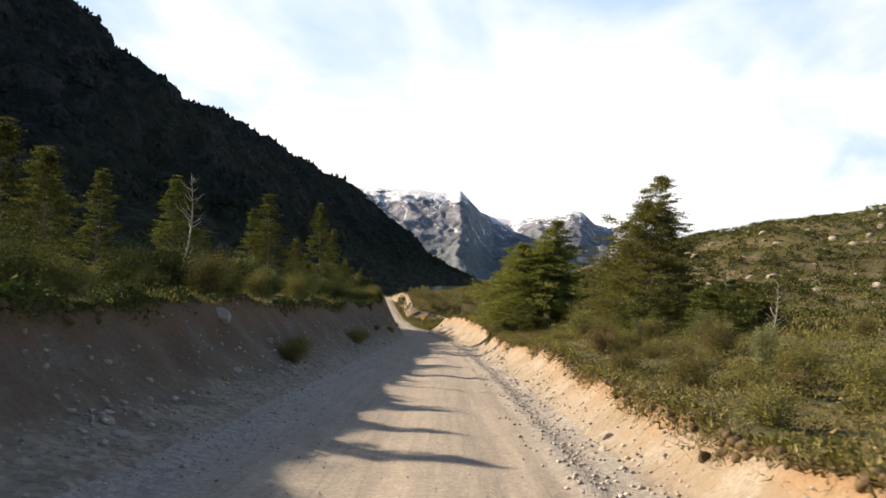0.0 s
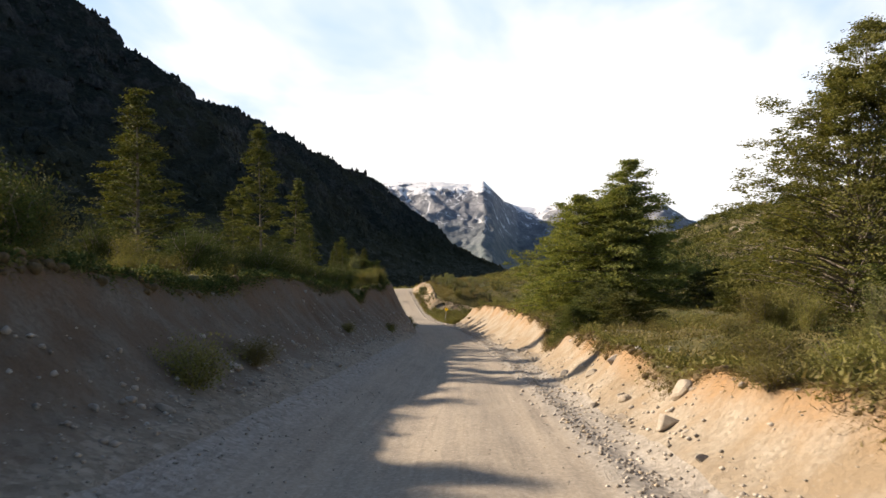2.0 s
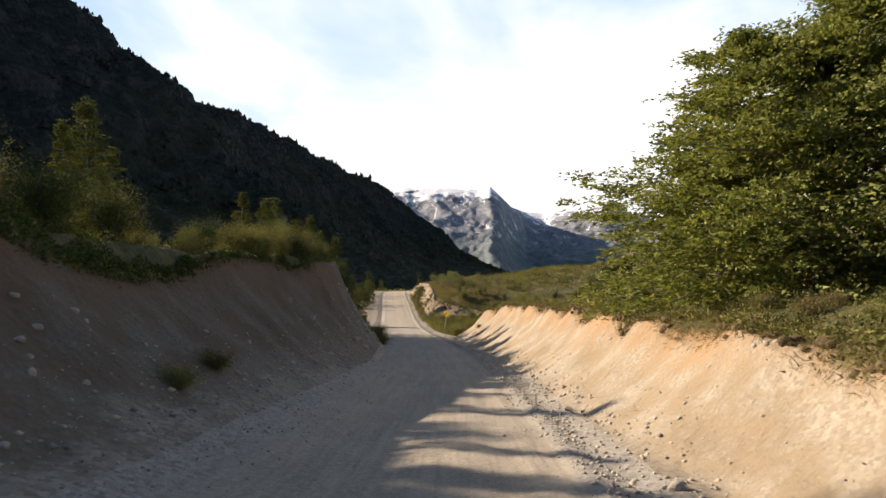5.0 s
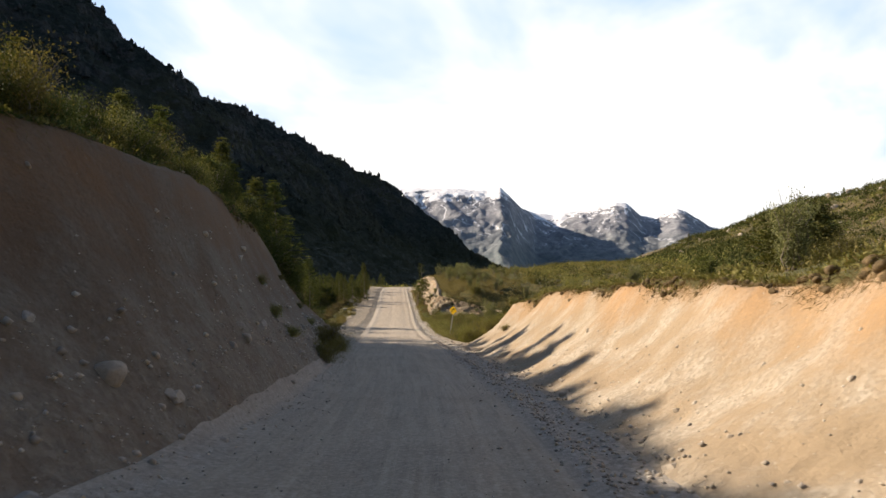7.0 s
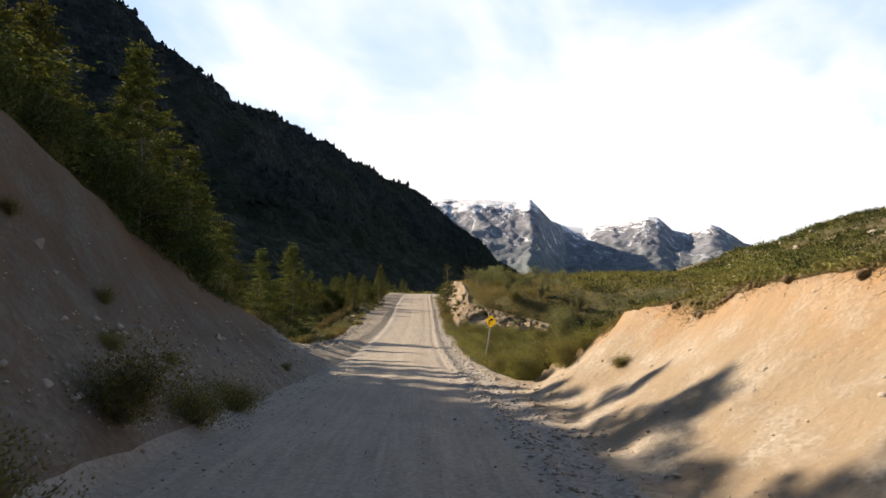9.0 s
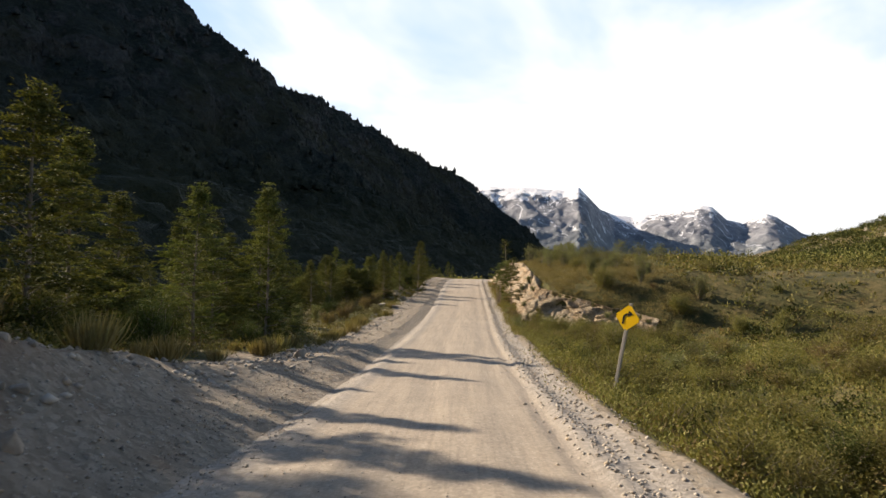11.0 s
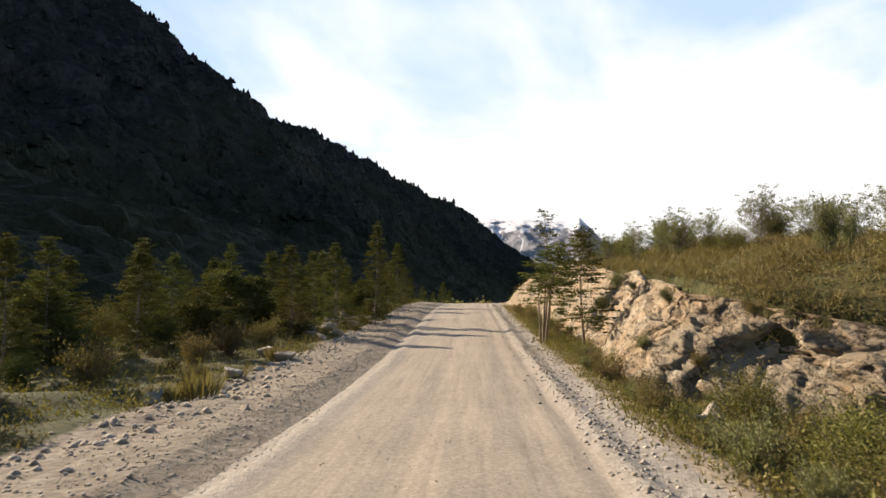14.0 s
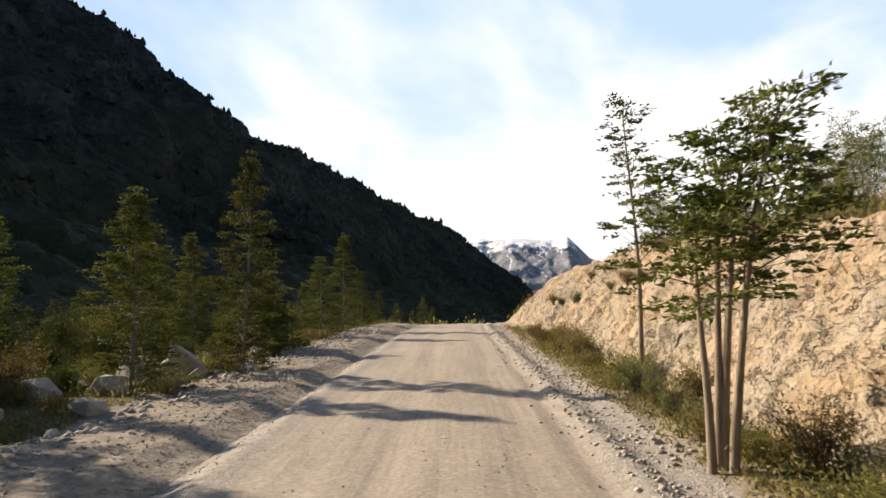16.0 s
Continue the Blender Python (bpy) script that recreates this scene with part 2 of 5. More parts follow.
def mat_stone():
    n = Nodes("loose_stone")
    v = n.coords()
    info = n.put("ShaderNodeObjectInfo")
    a = n.noise(6, 6, 0.65, v)
    b = n.noise(45, 4, 0.7, v)
    c = n.ramp(a, [(0.3, (0.27, 0.24, 0.205)), (0.7, (0.46, 0.42, 0.365))])
    c = n.mix(n.span(info.outputs["Random"], 0, 1, 0.0, 0.5), c, (0.42, 0.32, 0.21))
    c = n.mix(n.span(b, 0.4, 0.75, 0, 0.5), c, (0.17, 0.15, 0.13))
    return n.done(c, 0.85, n.math("ADD", a, n.math("MULTIPLY", b, 0.4)), 0.02, 0.7)


def mat_pebbles():
    n = Nodes("pebbles")
    g = n.put("ShaderNodeNewGeometry")
    c = n.ramp(g.outputs["Random Per Island"], [(0.0, (0.24, 0.205, 0.165)), (0.45, (0.36, 0.315, 0.26)), (0.8, (0.50, 0.45, 0.385)), (1.0, (0.46, 0.36, 0.24))])
    return n.done(c, 0.9, n.noise(60, 4, 0.7, n.coords()), 0.01, 0.5)


def mat_leaf(name, dark, mid, light, through_light=0.16):
    n = Nodes(name)
    g = n.put("ShaderNodeNewGeometry")
    info = n.put("ShaderNodeObjectInfo")
    v = n.coords()
    c = n.ramp(n.math("ADD", n.math("MULTIPLY", g.outputs["Random Per Island"], 0.34), n.math("MULTIPLY", n.noise(1.6, 4, 0.6, v), 0.72)),
               [(0.2, dark), (0.5, mid), (0.85, light)])
    hue = n.put("ShaderNodeHueSaturation")
    n.link(n.span(info.outputs["Random"], 0, 1, 0.485, 0.515), hue.inputs["Hue"])
    n.link(n.span(info.outputs["Random"], 0, 1, 0.8, 1.2), hue.inputs["Value"])
    n.link(c, hue.inputs["Color"])
    c = hue.outputs[0]
    tr = n.put("ShaderNodeBsdfTranslucent")
    n.link(n.mix(1.0, c, (1.5, 1.5, 0.7), "MULTIPLY"), tr.inputs["Color"])
    mx = n.put("ShaderNodeMixShader")
    mx.inputs[0].default_value = through_light
    n.bsdf.inputs["Specular IOR Level"].default_value = 0.08
    n.done(c, 0.8)
    n.link(n.bsdf.outputs[0], mx.inputs[1])
    n.link(tr.outputs[0], mx.inputs[2])
    n.link(mx.outputs[0], n.t.nodes["Material Output"].inputs["Surface"])
    return n.mat


def mat_bark(name="bark", a=(0.10, 0.08, 0.06), b=(0.25, 0.215, 0.18)):
    n = Nodes(name)
    v = n.coords((1, 1, 0.15))
    x = n.noise(14, 6, 0.7, v)
    return n.done(n.ramp(x, [(0.3, a), (0.7, b)]), 0.9, x, 0.02, 0.9)


def mat_mountain():
    n = Nodes("dark_forested_slope")
    v = n.coords()
    big = n.noise(0.008, 7, 0.62, v)
    med = n.noise(0.05, 6, 0.65, v)
    fine = n.noise(0.3, 5, 0.7, v)
    steep = n.put("ShaderNodeNewGeometry")
    sep = n.put("ShaderNodeSeparateXYZ")
    n.link(steep.outputs["Normal"], sep.inputs[0])
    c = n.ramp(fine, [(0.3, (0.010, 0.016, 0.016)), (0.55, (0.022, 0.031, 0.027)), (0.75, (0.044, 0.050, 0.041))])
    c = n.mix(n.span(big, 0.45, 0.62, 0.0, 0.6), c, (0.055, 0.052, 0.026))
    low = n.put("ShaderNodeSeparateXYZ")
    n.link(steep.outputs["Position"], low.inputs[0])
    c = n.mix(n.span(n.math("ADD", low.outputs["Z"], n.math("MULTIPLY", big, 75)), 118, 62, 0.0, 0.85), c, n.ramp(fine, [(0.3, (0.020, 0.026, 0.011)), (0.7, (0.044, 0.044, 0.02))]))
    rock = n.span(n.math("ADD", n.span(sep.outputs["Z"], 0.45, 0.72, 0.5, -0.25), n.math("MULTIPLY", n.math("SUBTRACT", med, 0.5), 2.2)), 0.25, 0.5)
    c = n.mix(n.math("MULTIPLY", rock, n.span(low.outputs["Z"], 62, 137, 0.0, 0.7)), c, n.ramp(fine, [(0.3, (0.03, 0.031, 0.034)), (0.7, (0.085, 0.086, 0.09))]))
    return n.done(c, 0.95, n.math("ADD", fine, n.math("MULTIPLY", med, 3.0)), 6.0, 0.9)


def mat_far():
    n = Nodes("far_snowy_rock")
    v = n.coords()
    big = n.noise(0.004, 8, 0.66, v, 0.6)
    gul = n.noise(0.02, 6, 0.7, n.coords((1.0, 0.5, 0.14)), 0.8)
    fine = n.noise(0.03, 6, 0.72, v)
    z = n.put("ShaderNodeSeparateXYZ")
    g = n.put("ShaderNodeNewGeometry")
    n.link(g.outputs["Position"], z.inputs[0])
    nz = n.put("ShaderNodeSeparateXYZ")
    n.link(g.outputs["Normal"], nz.inputs[0])
    # rock and woods are paled towards blue in their colours to imitate haze
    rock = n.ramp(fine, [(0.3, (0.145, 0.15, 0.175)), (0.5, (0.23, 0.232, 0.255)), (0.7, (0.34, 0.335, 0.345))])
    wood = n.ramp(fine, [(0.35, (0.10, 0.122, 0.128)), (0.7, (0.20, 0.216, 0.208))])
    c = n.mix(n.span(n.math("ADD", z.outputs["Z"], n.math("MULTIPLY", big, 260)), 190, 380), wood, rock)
    hi = n.math("ADD", n.span(z.outputs["Z"], 190, 420, -0.36, 0.27), n.math("MULTIPLY", n.math("SUBTRACT", big, 0.5), 0.4))
    hi = n.math("ADD", hi, n.math("MULTIPLY", n.math("SUBTRACT", gul, 0.5), 1.7))
    hi = n.math("ADD", hi, n.math("MULTIPLY", n.math("SUBTRACT", nz.outputs["Z"], 0.62), 0.55))
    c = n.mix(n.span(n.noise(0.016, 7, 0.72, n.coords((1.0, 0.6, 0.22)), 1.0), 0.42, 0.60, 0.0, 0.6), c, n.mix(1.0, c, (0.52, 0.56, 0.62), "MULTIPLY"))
    hi = n.math("ADD", hi, n.math("MULTIPLY", n.attr("gully"), n.span(z.outputs["Z"], 120, 330, 0.0, 0.30)))
    spots = n.span(n.noise(0.055, 5, 0.75, v), 0.60, 0.66, 0.0, 0.7)
    c = n.mix(n.math("MULTIPLY", spots, n.span(z.outputs["Z"], 60, 260)), c, (0.45, 0.45, 0.46))
    thin = n.math("ABSOLUTE", n.math("SUBTRACT", n.noise(0.0075, 3, 0.55, n.coords((1.0, 0.5, 0.16)), 0.5), 0.5), 0.0)
    couloir = n.math("MULTIPLY", n.span(thin, 0.004, 0.010, 0.9, 0.0), n.math("MULTIPLY", n.span(z.outputs["Z"], 110, 200), n.span(n.noise(0.012, 3, 0.6, v), 0.44, 0.52)))
    c = n.mix(couloir, c, (0.70, 0.70, 0.73))
    c = n.mix(n.span(hi, 0.20, 0.25), c, (0.74, 0.74, 0.77))
    return n.done(c, 0.9, n.math("ADD", fine, n.math("MULTIPLY", gul, 1.6)), 6.0, 0.6)


def mat_plain(name, colour, rough=0.6, metal=0.0, grain=25.0, amount=0.25):
    n = Nodes(name)
    v = n.coords()
    c = n.mix(n.span(n.noise(grain, 5, 0.65, v), 0.35, 0.75, 0.0, amount), colour, tuple(k * 0.45 for k in colour))
    n.bsdf.inputs["Metallic"].default_value = metal
    return n.done(c, rough)


# left earth colours are lowered to carry the bank's shade
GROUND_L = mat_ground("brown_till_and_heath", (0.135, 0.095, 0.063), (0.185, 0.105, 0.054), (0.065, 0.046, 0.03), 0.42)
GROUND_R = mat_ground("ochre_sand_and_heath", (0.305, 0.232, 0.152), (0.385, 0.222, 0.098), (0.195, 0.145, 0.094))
ROAD, ROCK, STONE, PEBBLES = mat_road(), mat_rock(), mat_stone(), mat_pebbles()
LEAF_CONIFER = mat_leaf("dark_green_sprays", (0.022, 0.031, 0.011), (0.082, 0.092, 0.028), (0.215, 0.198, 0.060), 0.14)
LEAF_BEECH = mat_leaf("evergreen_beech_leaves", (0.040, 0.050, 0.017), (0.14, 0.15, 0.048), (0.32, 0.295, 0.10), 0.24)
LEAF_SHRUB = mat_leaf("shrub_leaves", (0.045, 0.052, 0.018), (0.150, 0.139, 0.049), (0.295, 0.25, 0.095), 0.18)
# hedge leaves: shrub green darkened for the left side's shade, also the dark scrub
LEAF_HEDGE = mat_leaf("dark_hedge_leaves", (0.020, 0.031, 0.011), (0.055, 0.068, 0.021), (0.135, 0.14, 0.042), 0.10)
LEAF_DRY = mat_leaf("dry_brown_heath", (0.075, 0.060, 0.029), (0.165, 0.125, 0.058), (0.28, 0.22, 0.11))
LEAF_GREY = mat_leaf("grey_green_leaves", (0.07, 0.082, 0.044), (0.17, 0.175, 0.085), (0.30, 0.28, 0.135))
GRASS_DRY = mat_leaf("dry_grass_blades", (0.10, 0.085, 0.035), (0.21, 0.17, 0.075), (0.33, 0.28, 0.14))
BARK, DEADWOOD = mat_bark(), mat_bark("bleached_dead_wood", (0.22, 0.19, 0.16), (0.46, 0.42, 0.37))
MOUNTAIN, FAR = mat_mountain(), mat_far()
SOIL = mat_bark("rooty_turf_soil", (0.05, 0.036, 0.02), (0.17, 0.12, 0.06))
BARK_TAN = mat_bark("tan_bark", (0.13, 0.095, 0.065), (0.33, 0.265, 0.195))

# ---------------------------------------------------------------- the lie of the land
XC_Y = [-60, 0, 25, 44, 66, 80, 92, 115, 132, 150, 165, 180, 195, 212, 235, 300]
XC_X = [0.0, 0.1, 0.2, 0.0, -0.55, -1.5, -3.2, -6.5, -8.8, -11, -13, -15, -16.8, -17.6, -16, -4]
ZR_Y = [-60, 0, 10.5, 20.6, 30, 40, 46, 66, 76, 84, 92, 115, 122, 132, 142, 150, 165, 180, 195, 206, 235, 300]
ZR_Z = [2.2, -1.56, -2.3, -2.86, -3.48, -4.08, -4.47, -5.85, -6.34, -6.69, -6.94, -7.98, -8.11, -8.2, -8.17, -7.94, -7.1, -6.2, -5.5, -5.45, -7, -10]
# height of the ground over the road beside the cut, left and right
LT_Y = [-60, -20, 8, 15, 22, 34, 44, 56, 66, 78, 88, 94, 98, 103, 107, 115, 122, 300]
LT_H = [1.6, 1.6, 1.8, 2.0, 2.2, 2.5, 2.9, 3.1, 3.6, 4.3, 4.7, 4.1, 3.0, 2.1, 1.4, 0.45, 0.14, 0.14]
LF_U = [-3.7, -3.7, -3.7, -3.7, -3.7, -3.7, -3.7, -3.65, -3.4, -2.6, -2.6, -2.8, -2.9, -2.9, -2.9, -2.9, -2.9, -2.9]
# height of the gravel ramp that leads from the road up to the foot of the left bank
LB_H = [0.7, 0.7, 0.6, 0.65, 0.7, 0.75, 0.8, 0.85, 0.7, 0.12, 0.1, 0.1, 0.05, 0.0, 0.0, 0.0, 0.0, 0.0]
RT_Y = [-60, 7, 12, 25, 32, 37, 43, 46, 48, 49.5, 51.5, 53, 55, 58, 63, 73, 82, 90, 94, 98, 101, 103, 104.5, 106, 110, 126, 136, 142.5, 144.5, 146, 147.5, 149, 152, 160, 172, 183, 188, 300]
RT_H = [0.7, 0.65, 0.65, 1.0, 0.85, 0.95, 1.1, 0.95, 0.4, 0.25, 0.3, 0.9, 1.3, 1.5, 1.7, 2.0, 2.25, 2.3, 2.25, 2.15, 1.95, 1.5, 0.6, 0.0, 0.0, 0.0, 0.0, 0.0, 0.5, 1.2, 1.8, 2.0, 2.2, 2.5, 2.8, 2.3, 0.9, 0.3]
RF_U = [2.3, 2.3, 2.3, 2.3, 2.2, 2.2, 2.4, 2.7, 3.2, 3.3, 3.3, 3.1, 2.7, 2.45, 2.4, 2.4, 2.5, 2.7, 2.75, 2.8, 3.0, 3.4, 3.8, 3.8, 2.45, 2.45, 12.0, 12.0, 10.5, 7.5, 4.0, 3.4, 3.6, 3.7, 3.6, 3.2, 2.8, 2.8]
# how far the ground drops beside the raised road
RD_Y = [-60, 103, 106, 110, 126, 143, 150, 156, 300]
RD_H = [0, 0, 0.4, 0.9, 0.7, 0.7, 0.3, 0.0, 0.0]


def left_slope(y):
    """Steepness of the left bank: a steep cut that eases into a wide stony shoulder."""
    y = np.asarray(y, float)
    return 1.12 + 0.55 * np.clip((y - 69) / 8, 0, 1) * np.clip((97 - y) / 8, 0, 1) - 0.86 * np.clip((y - 99) / 14, 0, 1)



def smooth(x):
    x = np.clip(x, 0, 1)
    return x * x * (3 - 2 * x)


def rock_zone(y):
    return smooth((y - 140) / 3) * smooth((192 - y) / 6)


def curve(ys, vs, y, soften=4.0):
    """A softened broken line."""
    y = np.asarray(y, float)
    return sum(np.interp(y + d, ys, vs) for d in (-soften, -soften / 2, 0, soften / 2, soften)) / 5


def edge_l(y):
    """How far from the road's middle the top edge of the left cut lies."""
    return curve(LT_Y, LF_U, y, 2) - np.maximum(curve(LT_Y, LT_H, y, 2) - curve(LT_Y, LB_H, y, 2), 0.05) / left_slope(y) - 2.1 * smooth((np.asarray(y, float) - 106) / 14)


def edge_r(y):
    """The same for the right cut."""
    return curve(RT_Y, RF_U, y, 1.2) + np.abs(curve(RT_Y, RT_H, y, 1.2)) / (0.85 + 0.75 * rock_zone(np.asarray(y, float)))


def xc(y):
    return curve(XC_Y, XC_X, y, 6)


def zr(y):
    return curve(ZR_Y, ZR_Z, y, 5)


def wave(x, y, seed, size):
    """Smooth noise from a few crossing sines, about -1 to 1."""
    r = np.random.RandomState(seed)
    out = 0
    for k in range(7):
        a, p, f = r.uniform(0, 6.283), r.uniform(0, 6.283), r.uniform(0.6, 1.9) / size
        out = out + np.sin((np.cos(a) * x + np.sin(a) * y) * f * 6.283 + p)
    return out / 3.2


# the ridge up to y 370 is unseen, raised to shade the lower slope
RIDGE_Y = [-500, 100, 370, 455, 540, 650, 750, 892, 1032, 1112, 1177, 1220, 1275, 1340]
RIDGE_X = [-460, -440, -410, -365, -300, -305, -291, -264, -193, -133, -80, -43, 25, 60]
RIDGE_H = [200, 205, 212, 240, 218, 203, 193, 202, 167, 149, 94, 56, 22, 0]
HILL_X = [40, 60, 83, 105, 130, 155, 170, 210, 255, 320, 420, 700, 4000]
HILL_H = [0, 3, 9, 18, 27, 34, 38, 43, 52, 62, 75, 85, 85]
FLOOR_Y = [-600, -100, 0, 60, 110, 140, 200, 270, 340, 500, 1000, 4800]
FLOOR_R = [6, 3.5, 0.5, -2.5, -6.0, -5.0, -2.5, 0.3, -1.5, -6, -10, -12]
FLOOR_L = [6, 3.5, 1.5, -0.5, -5.0, -8.5, -8.5, -8, -10, -12, -14, -14]


def land(x, y):
    """Height of the natural ground, with the road's cut and banks in it."""
    x, y = np.asarray(x, float), np.asarray(y, float)
    u, z0 = x - xc(y), zr(y)
    lt, lf = curve(LT_Y, LT_H, y, 2), curve(LT_Y, LF_U, y, 2)
    rt, rf = curve(RT_Y, RT_H, y, 1.2), curve(RT_Y, RF_U, y, 1.2)
    rf = rf + 0.16 * wave(x * 0, y, 5, 5)
    # left
    kl = left_slope(y) * (1 + 0.13 * wave(x * 0, y, 6, 14))
    dl = lf - u
    lt = lt + 0.09 * wave(x * 0, y, 2, 6) * smooth(lt)
    lb = curve(LT_Y, LB_H, y, 2)
    ramp = lb * np.clip((-u - 1.1) / (-lf - 1.1), 0, 1) ** 1.5
    face = np.maximum(lt - lb, 0.05)
    ql = np.clip(dl * kl / face, 0, 1)
    bank_l = face * (0.76 * ql + 0.24 * ql ** 3)
    bank_l = bank_l + 0.10 * wave(x * 0, y, 21, 2.2) * smooth(face - 0.4) * np.sin(np.pi * ql)
    d2 = np.maximum(dl - face / left_slope(y), 0)
    far_l = curve(FLOOR_Y, FLOOR_L, y, 15) + np.maximum(-u - 60, 0) * 0.03
    blend = smooth(d2 / 35)
    left = z0 + ramp + bank_l + blend * (far_l - z0 - lt) + 0.22 * wave(x, y, 8, 5) * smooth(d2 / 2.5) * (1 - 0.5 * smooth((y - 104) / 10))
    # right
    rock = rock_zone(y)
    kr = 0.85 + 0.75 * rock
    dr = u - rf
    rt = rt + 0.12 * wave(x * 0, y, 3, 5) * smooth(rt)
    qr = np.clip((dr - 0.55 * rock) * kr / np.maximum(rt, 0.05), 0, 1)
    drop = curve(RD_Y, RD_H, y, 1.2) * smooth((u - 2.5) / 1.6)
    wall = smooth(rt / 0.6)
    up = (np.maximum(rt, 0) + drop * wall) * (0.60 * qr + 0.40 * qr ** 3)
    edge_h = up - drop
    d3 = np.maximum(dr - np.abs(rt) / kr, 0)
    hill = np.interp(x, HILL_X, HILL_H) * smooth((y - 110) / 290.0) * (1 - 0.6 * smooth((y - 430) / 500.0))
    far_r = curve(FLOOR_Y, FLOOR_R, y, 15)
    blend = smooth(d3 / 32)
    right = z0 + edge_h + blend * (far_r - z0 - edge_h) + hill * smooth(d3 / 60) + rock * 0.7 * smooth((d3 - 0.4) / 5.0) * smooth((26 - d3) / 14)
    right = right + 0.2 * wave(x, y, 9, 5) * smooth(d3 / 2.5) + 2.2 * wave(x, y, 10, 70) * smooth((u - 60) / 80)
    # road: low crown, wheel tracks, loose windrows at both sides
    road = z0 + ramp - 0.012 * u * u * 0.6 + 0.02 * np.exp(-((u - 1.55) / 0.25) ** 2) + 0.015 * np.exp(-((u + 2.75) / 0.25) ** 2)
    road = road - 0.03 * np.exp(-((u - 0.75) / 0.28) ** 2) - 0.03 * np.exp(-((u + 0.75) / 0.28) ** 2)
    road = road + 0.012 * wave(x, y, 12, 1.6) - 0.035 * np.exp(-((u - 2.0) / 0.35) ** 2)
    k = smooth((np.abs(u + 0.27) - 2.0) / 0.7)
    # grooves that a grader left in the loose gravel
    late = smooth((y - 104) / 10)
    edge = np.where(u < 0, left - 0.09 * late, right)
    wob = 0.10 * wave(x * 0, y, 14, 9)
    groove = late * (0.04 * np.exp(-((u + 2.45 + wob) / 0.2) ** 2) - 0.035 * np.exp(-((u + 2.78 + wob) / 0.15) ** 2))
    groove = groove + (0.025 + 0.02 * late) * np.exp(-((u - 1.66 - 0.5 * wob) / 0.17) ** 2) - (0.035 + 0.03 * late) * np.exp(-((u - 1.36 - 0.5 * wob) / 0.13) ** 2)
    rough = 0.030 - 0.018 * late * (u < 0)
    return road * (1 - k) + edge * k + groove + rough * wave(x, y, 13, 1.1) * k + 0.006 * late * k * wave(x, y, 15, 0.5)


def ground_z(x, y):
    return float(land(x, y))


def steps(parts):
    out = []
    for a, b, n in parts:
        out += list(np.linspace(a, b, n, endpoint=False))
    return np.array(out + [parts[-1][1]])


def grow(a, b, n):
    return list(a + (b - a) * np.linspace(0, 1, n + 1)[1:] ** 2.6)


GY = np.concatenate([steps([(-14, 205, 620)]), grow(205, 4700, 90)])
GY = np.concatenate([np.array(grow(-14, -700, 30))[::-1], GY])
GU = np.concatenate([np.array(grow(-12, -4300, 60))[::-1], steps([(-12, -7.2, 20), (-7.2, 7.2, 112), (7.2, 12, 20)]), grow(12, 4300, 75)])


def sheet(name, columns, material, label, category):
    """A strip of the ground between two columns of the grid."""
    a, b = columns
    us = GU[a:b + 1]
    yy, uu = np.meshgrid(GY, us, indexing="ij")
    xx = uu + xc(yy)
    zz = land(xx, yy)
    far = np.hypot(xx, yy) > 3000
    zz = np.where(far, np.minimum(zz, -12), zz)
    h, w = yy.shape
    idx = np.arange(h * w).reshape(h, w)
    faces = np.stack([idx[:-1, :-1], idx[:-1, 1:], idx[1:, 1:], idx[1:, :-1]], -1).reshape(-1, 4)
    me = bpy.data.meshes.new(name)
    me.from_pydata(np.stack([xx, yy, zz], -1).reshape(-1, 3).tolist(), [], faces.tolist())
    me.polygons.foreach_set("use_smooth", [True] * len(me.polygons))
    lt, lf = curve(LT_Y, LT_H, yy, 2), curve(LT_Y, LF_U, yy, 2)
    rt, rf = curve(RT_Y, RT_H, yy, 1.2), curve(RT_Y, RF_U, yy, 1.2)
    grass_l = smooth((edge_l(yy) - uu + 0.35) / 0.7)
    kr = 0.85 + 0.75 * rock_zone(yy)
    grass_r = smooth((uu - rf - np.maximum(rt, 0.1) / kr + 0.30) / 0.6)
    verge = rock_zone(yy) * smooth((uu - 2.55) / 0.5) * smooth((rf + 0.5 - uu) / 0.3) * 0.8
    verge = np.maximum(verge, smooth((yy - 124) / 2) * smooth((149 - yy) / 1.5) * smooth((uu - 2.9) / 0.6) * smooth((rf + 0.2 - uu) / 0.4))
    grass = np.where(uu < 0, grass_l, np.maximum(grass_r, verge))
    grass = np.maximum(grass, (np.abs(uu) > 25) * 1.0)
    lb = curve(LT_Y, LB_H, yy, 2)
    on_ramp = smooth(lb / 0.3) * smooth((-uu - 2.0) / 0.6) * smooth((uu - lf + 0.05 + 0.25 * wave(uu, yy, 31, 1.7)) / 0.5)
    loose = np.maximum(on_ramp, (0.4 + 0.5 * smooth((yy - 100) / 8)) * smooth((-uu - 1.9) / 0.6) * smooth((uu + 4.4) / 1.2 + smooth((yy - 104) / 8) * 2.2))
    loose = np.maximum(loose, smooth((uu - 1.25) / 0.3) * smooth((2.95 - uu) / 0.8))
    base = zr(yy)
    rise = np.where(uu < 0, (zz - base - lb) / np.maximum(lt - lb, 0.4), (zz - base) / np.maximum(rt, 0.4))
    hill = smooth((np.abs(uu) - 25) / 40)
    for key, val in (("grass", grass), ("loose", loose), ("rise", np.clip(rise, 0, 1.2)), ("hill", hill), ("across", uu)):
        at = me.attributes.new(key, "FLOAT", "POINT")
        at.data.foreach_set("value", val.reshape(-1).astype(np.float32))
    me.materials.append(material)
    return tagged(new(name, me), label, category, kind="structure")


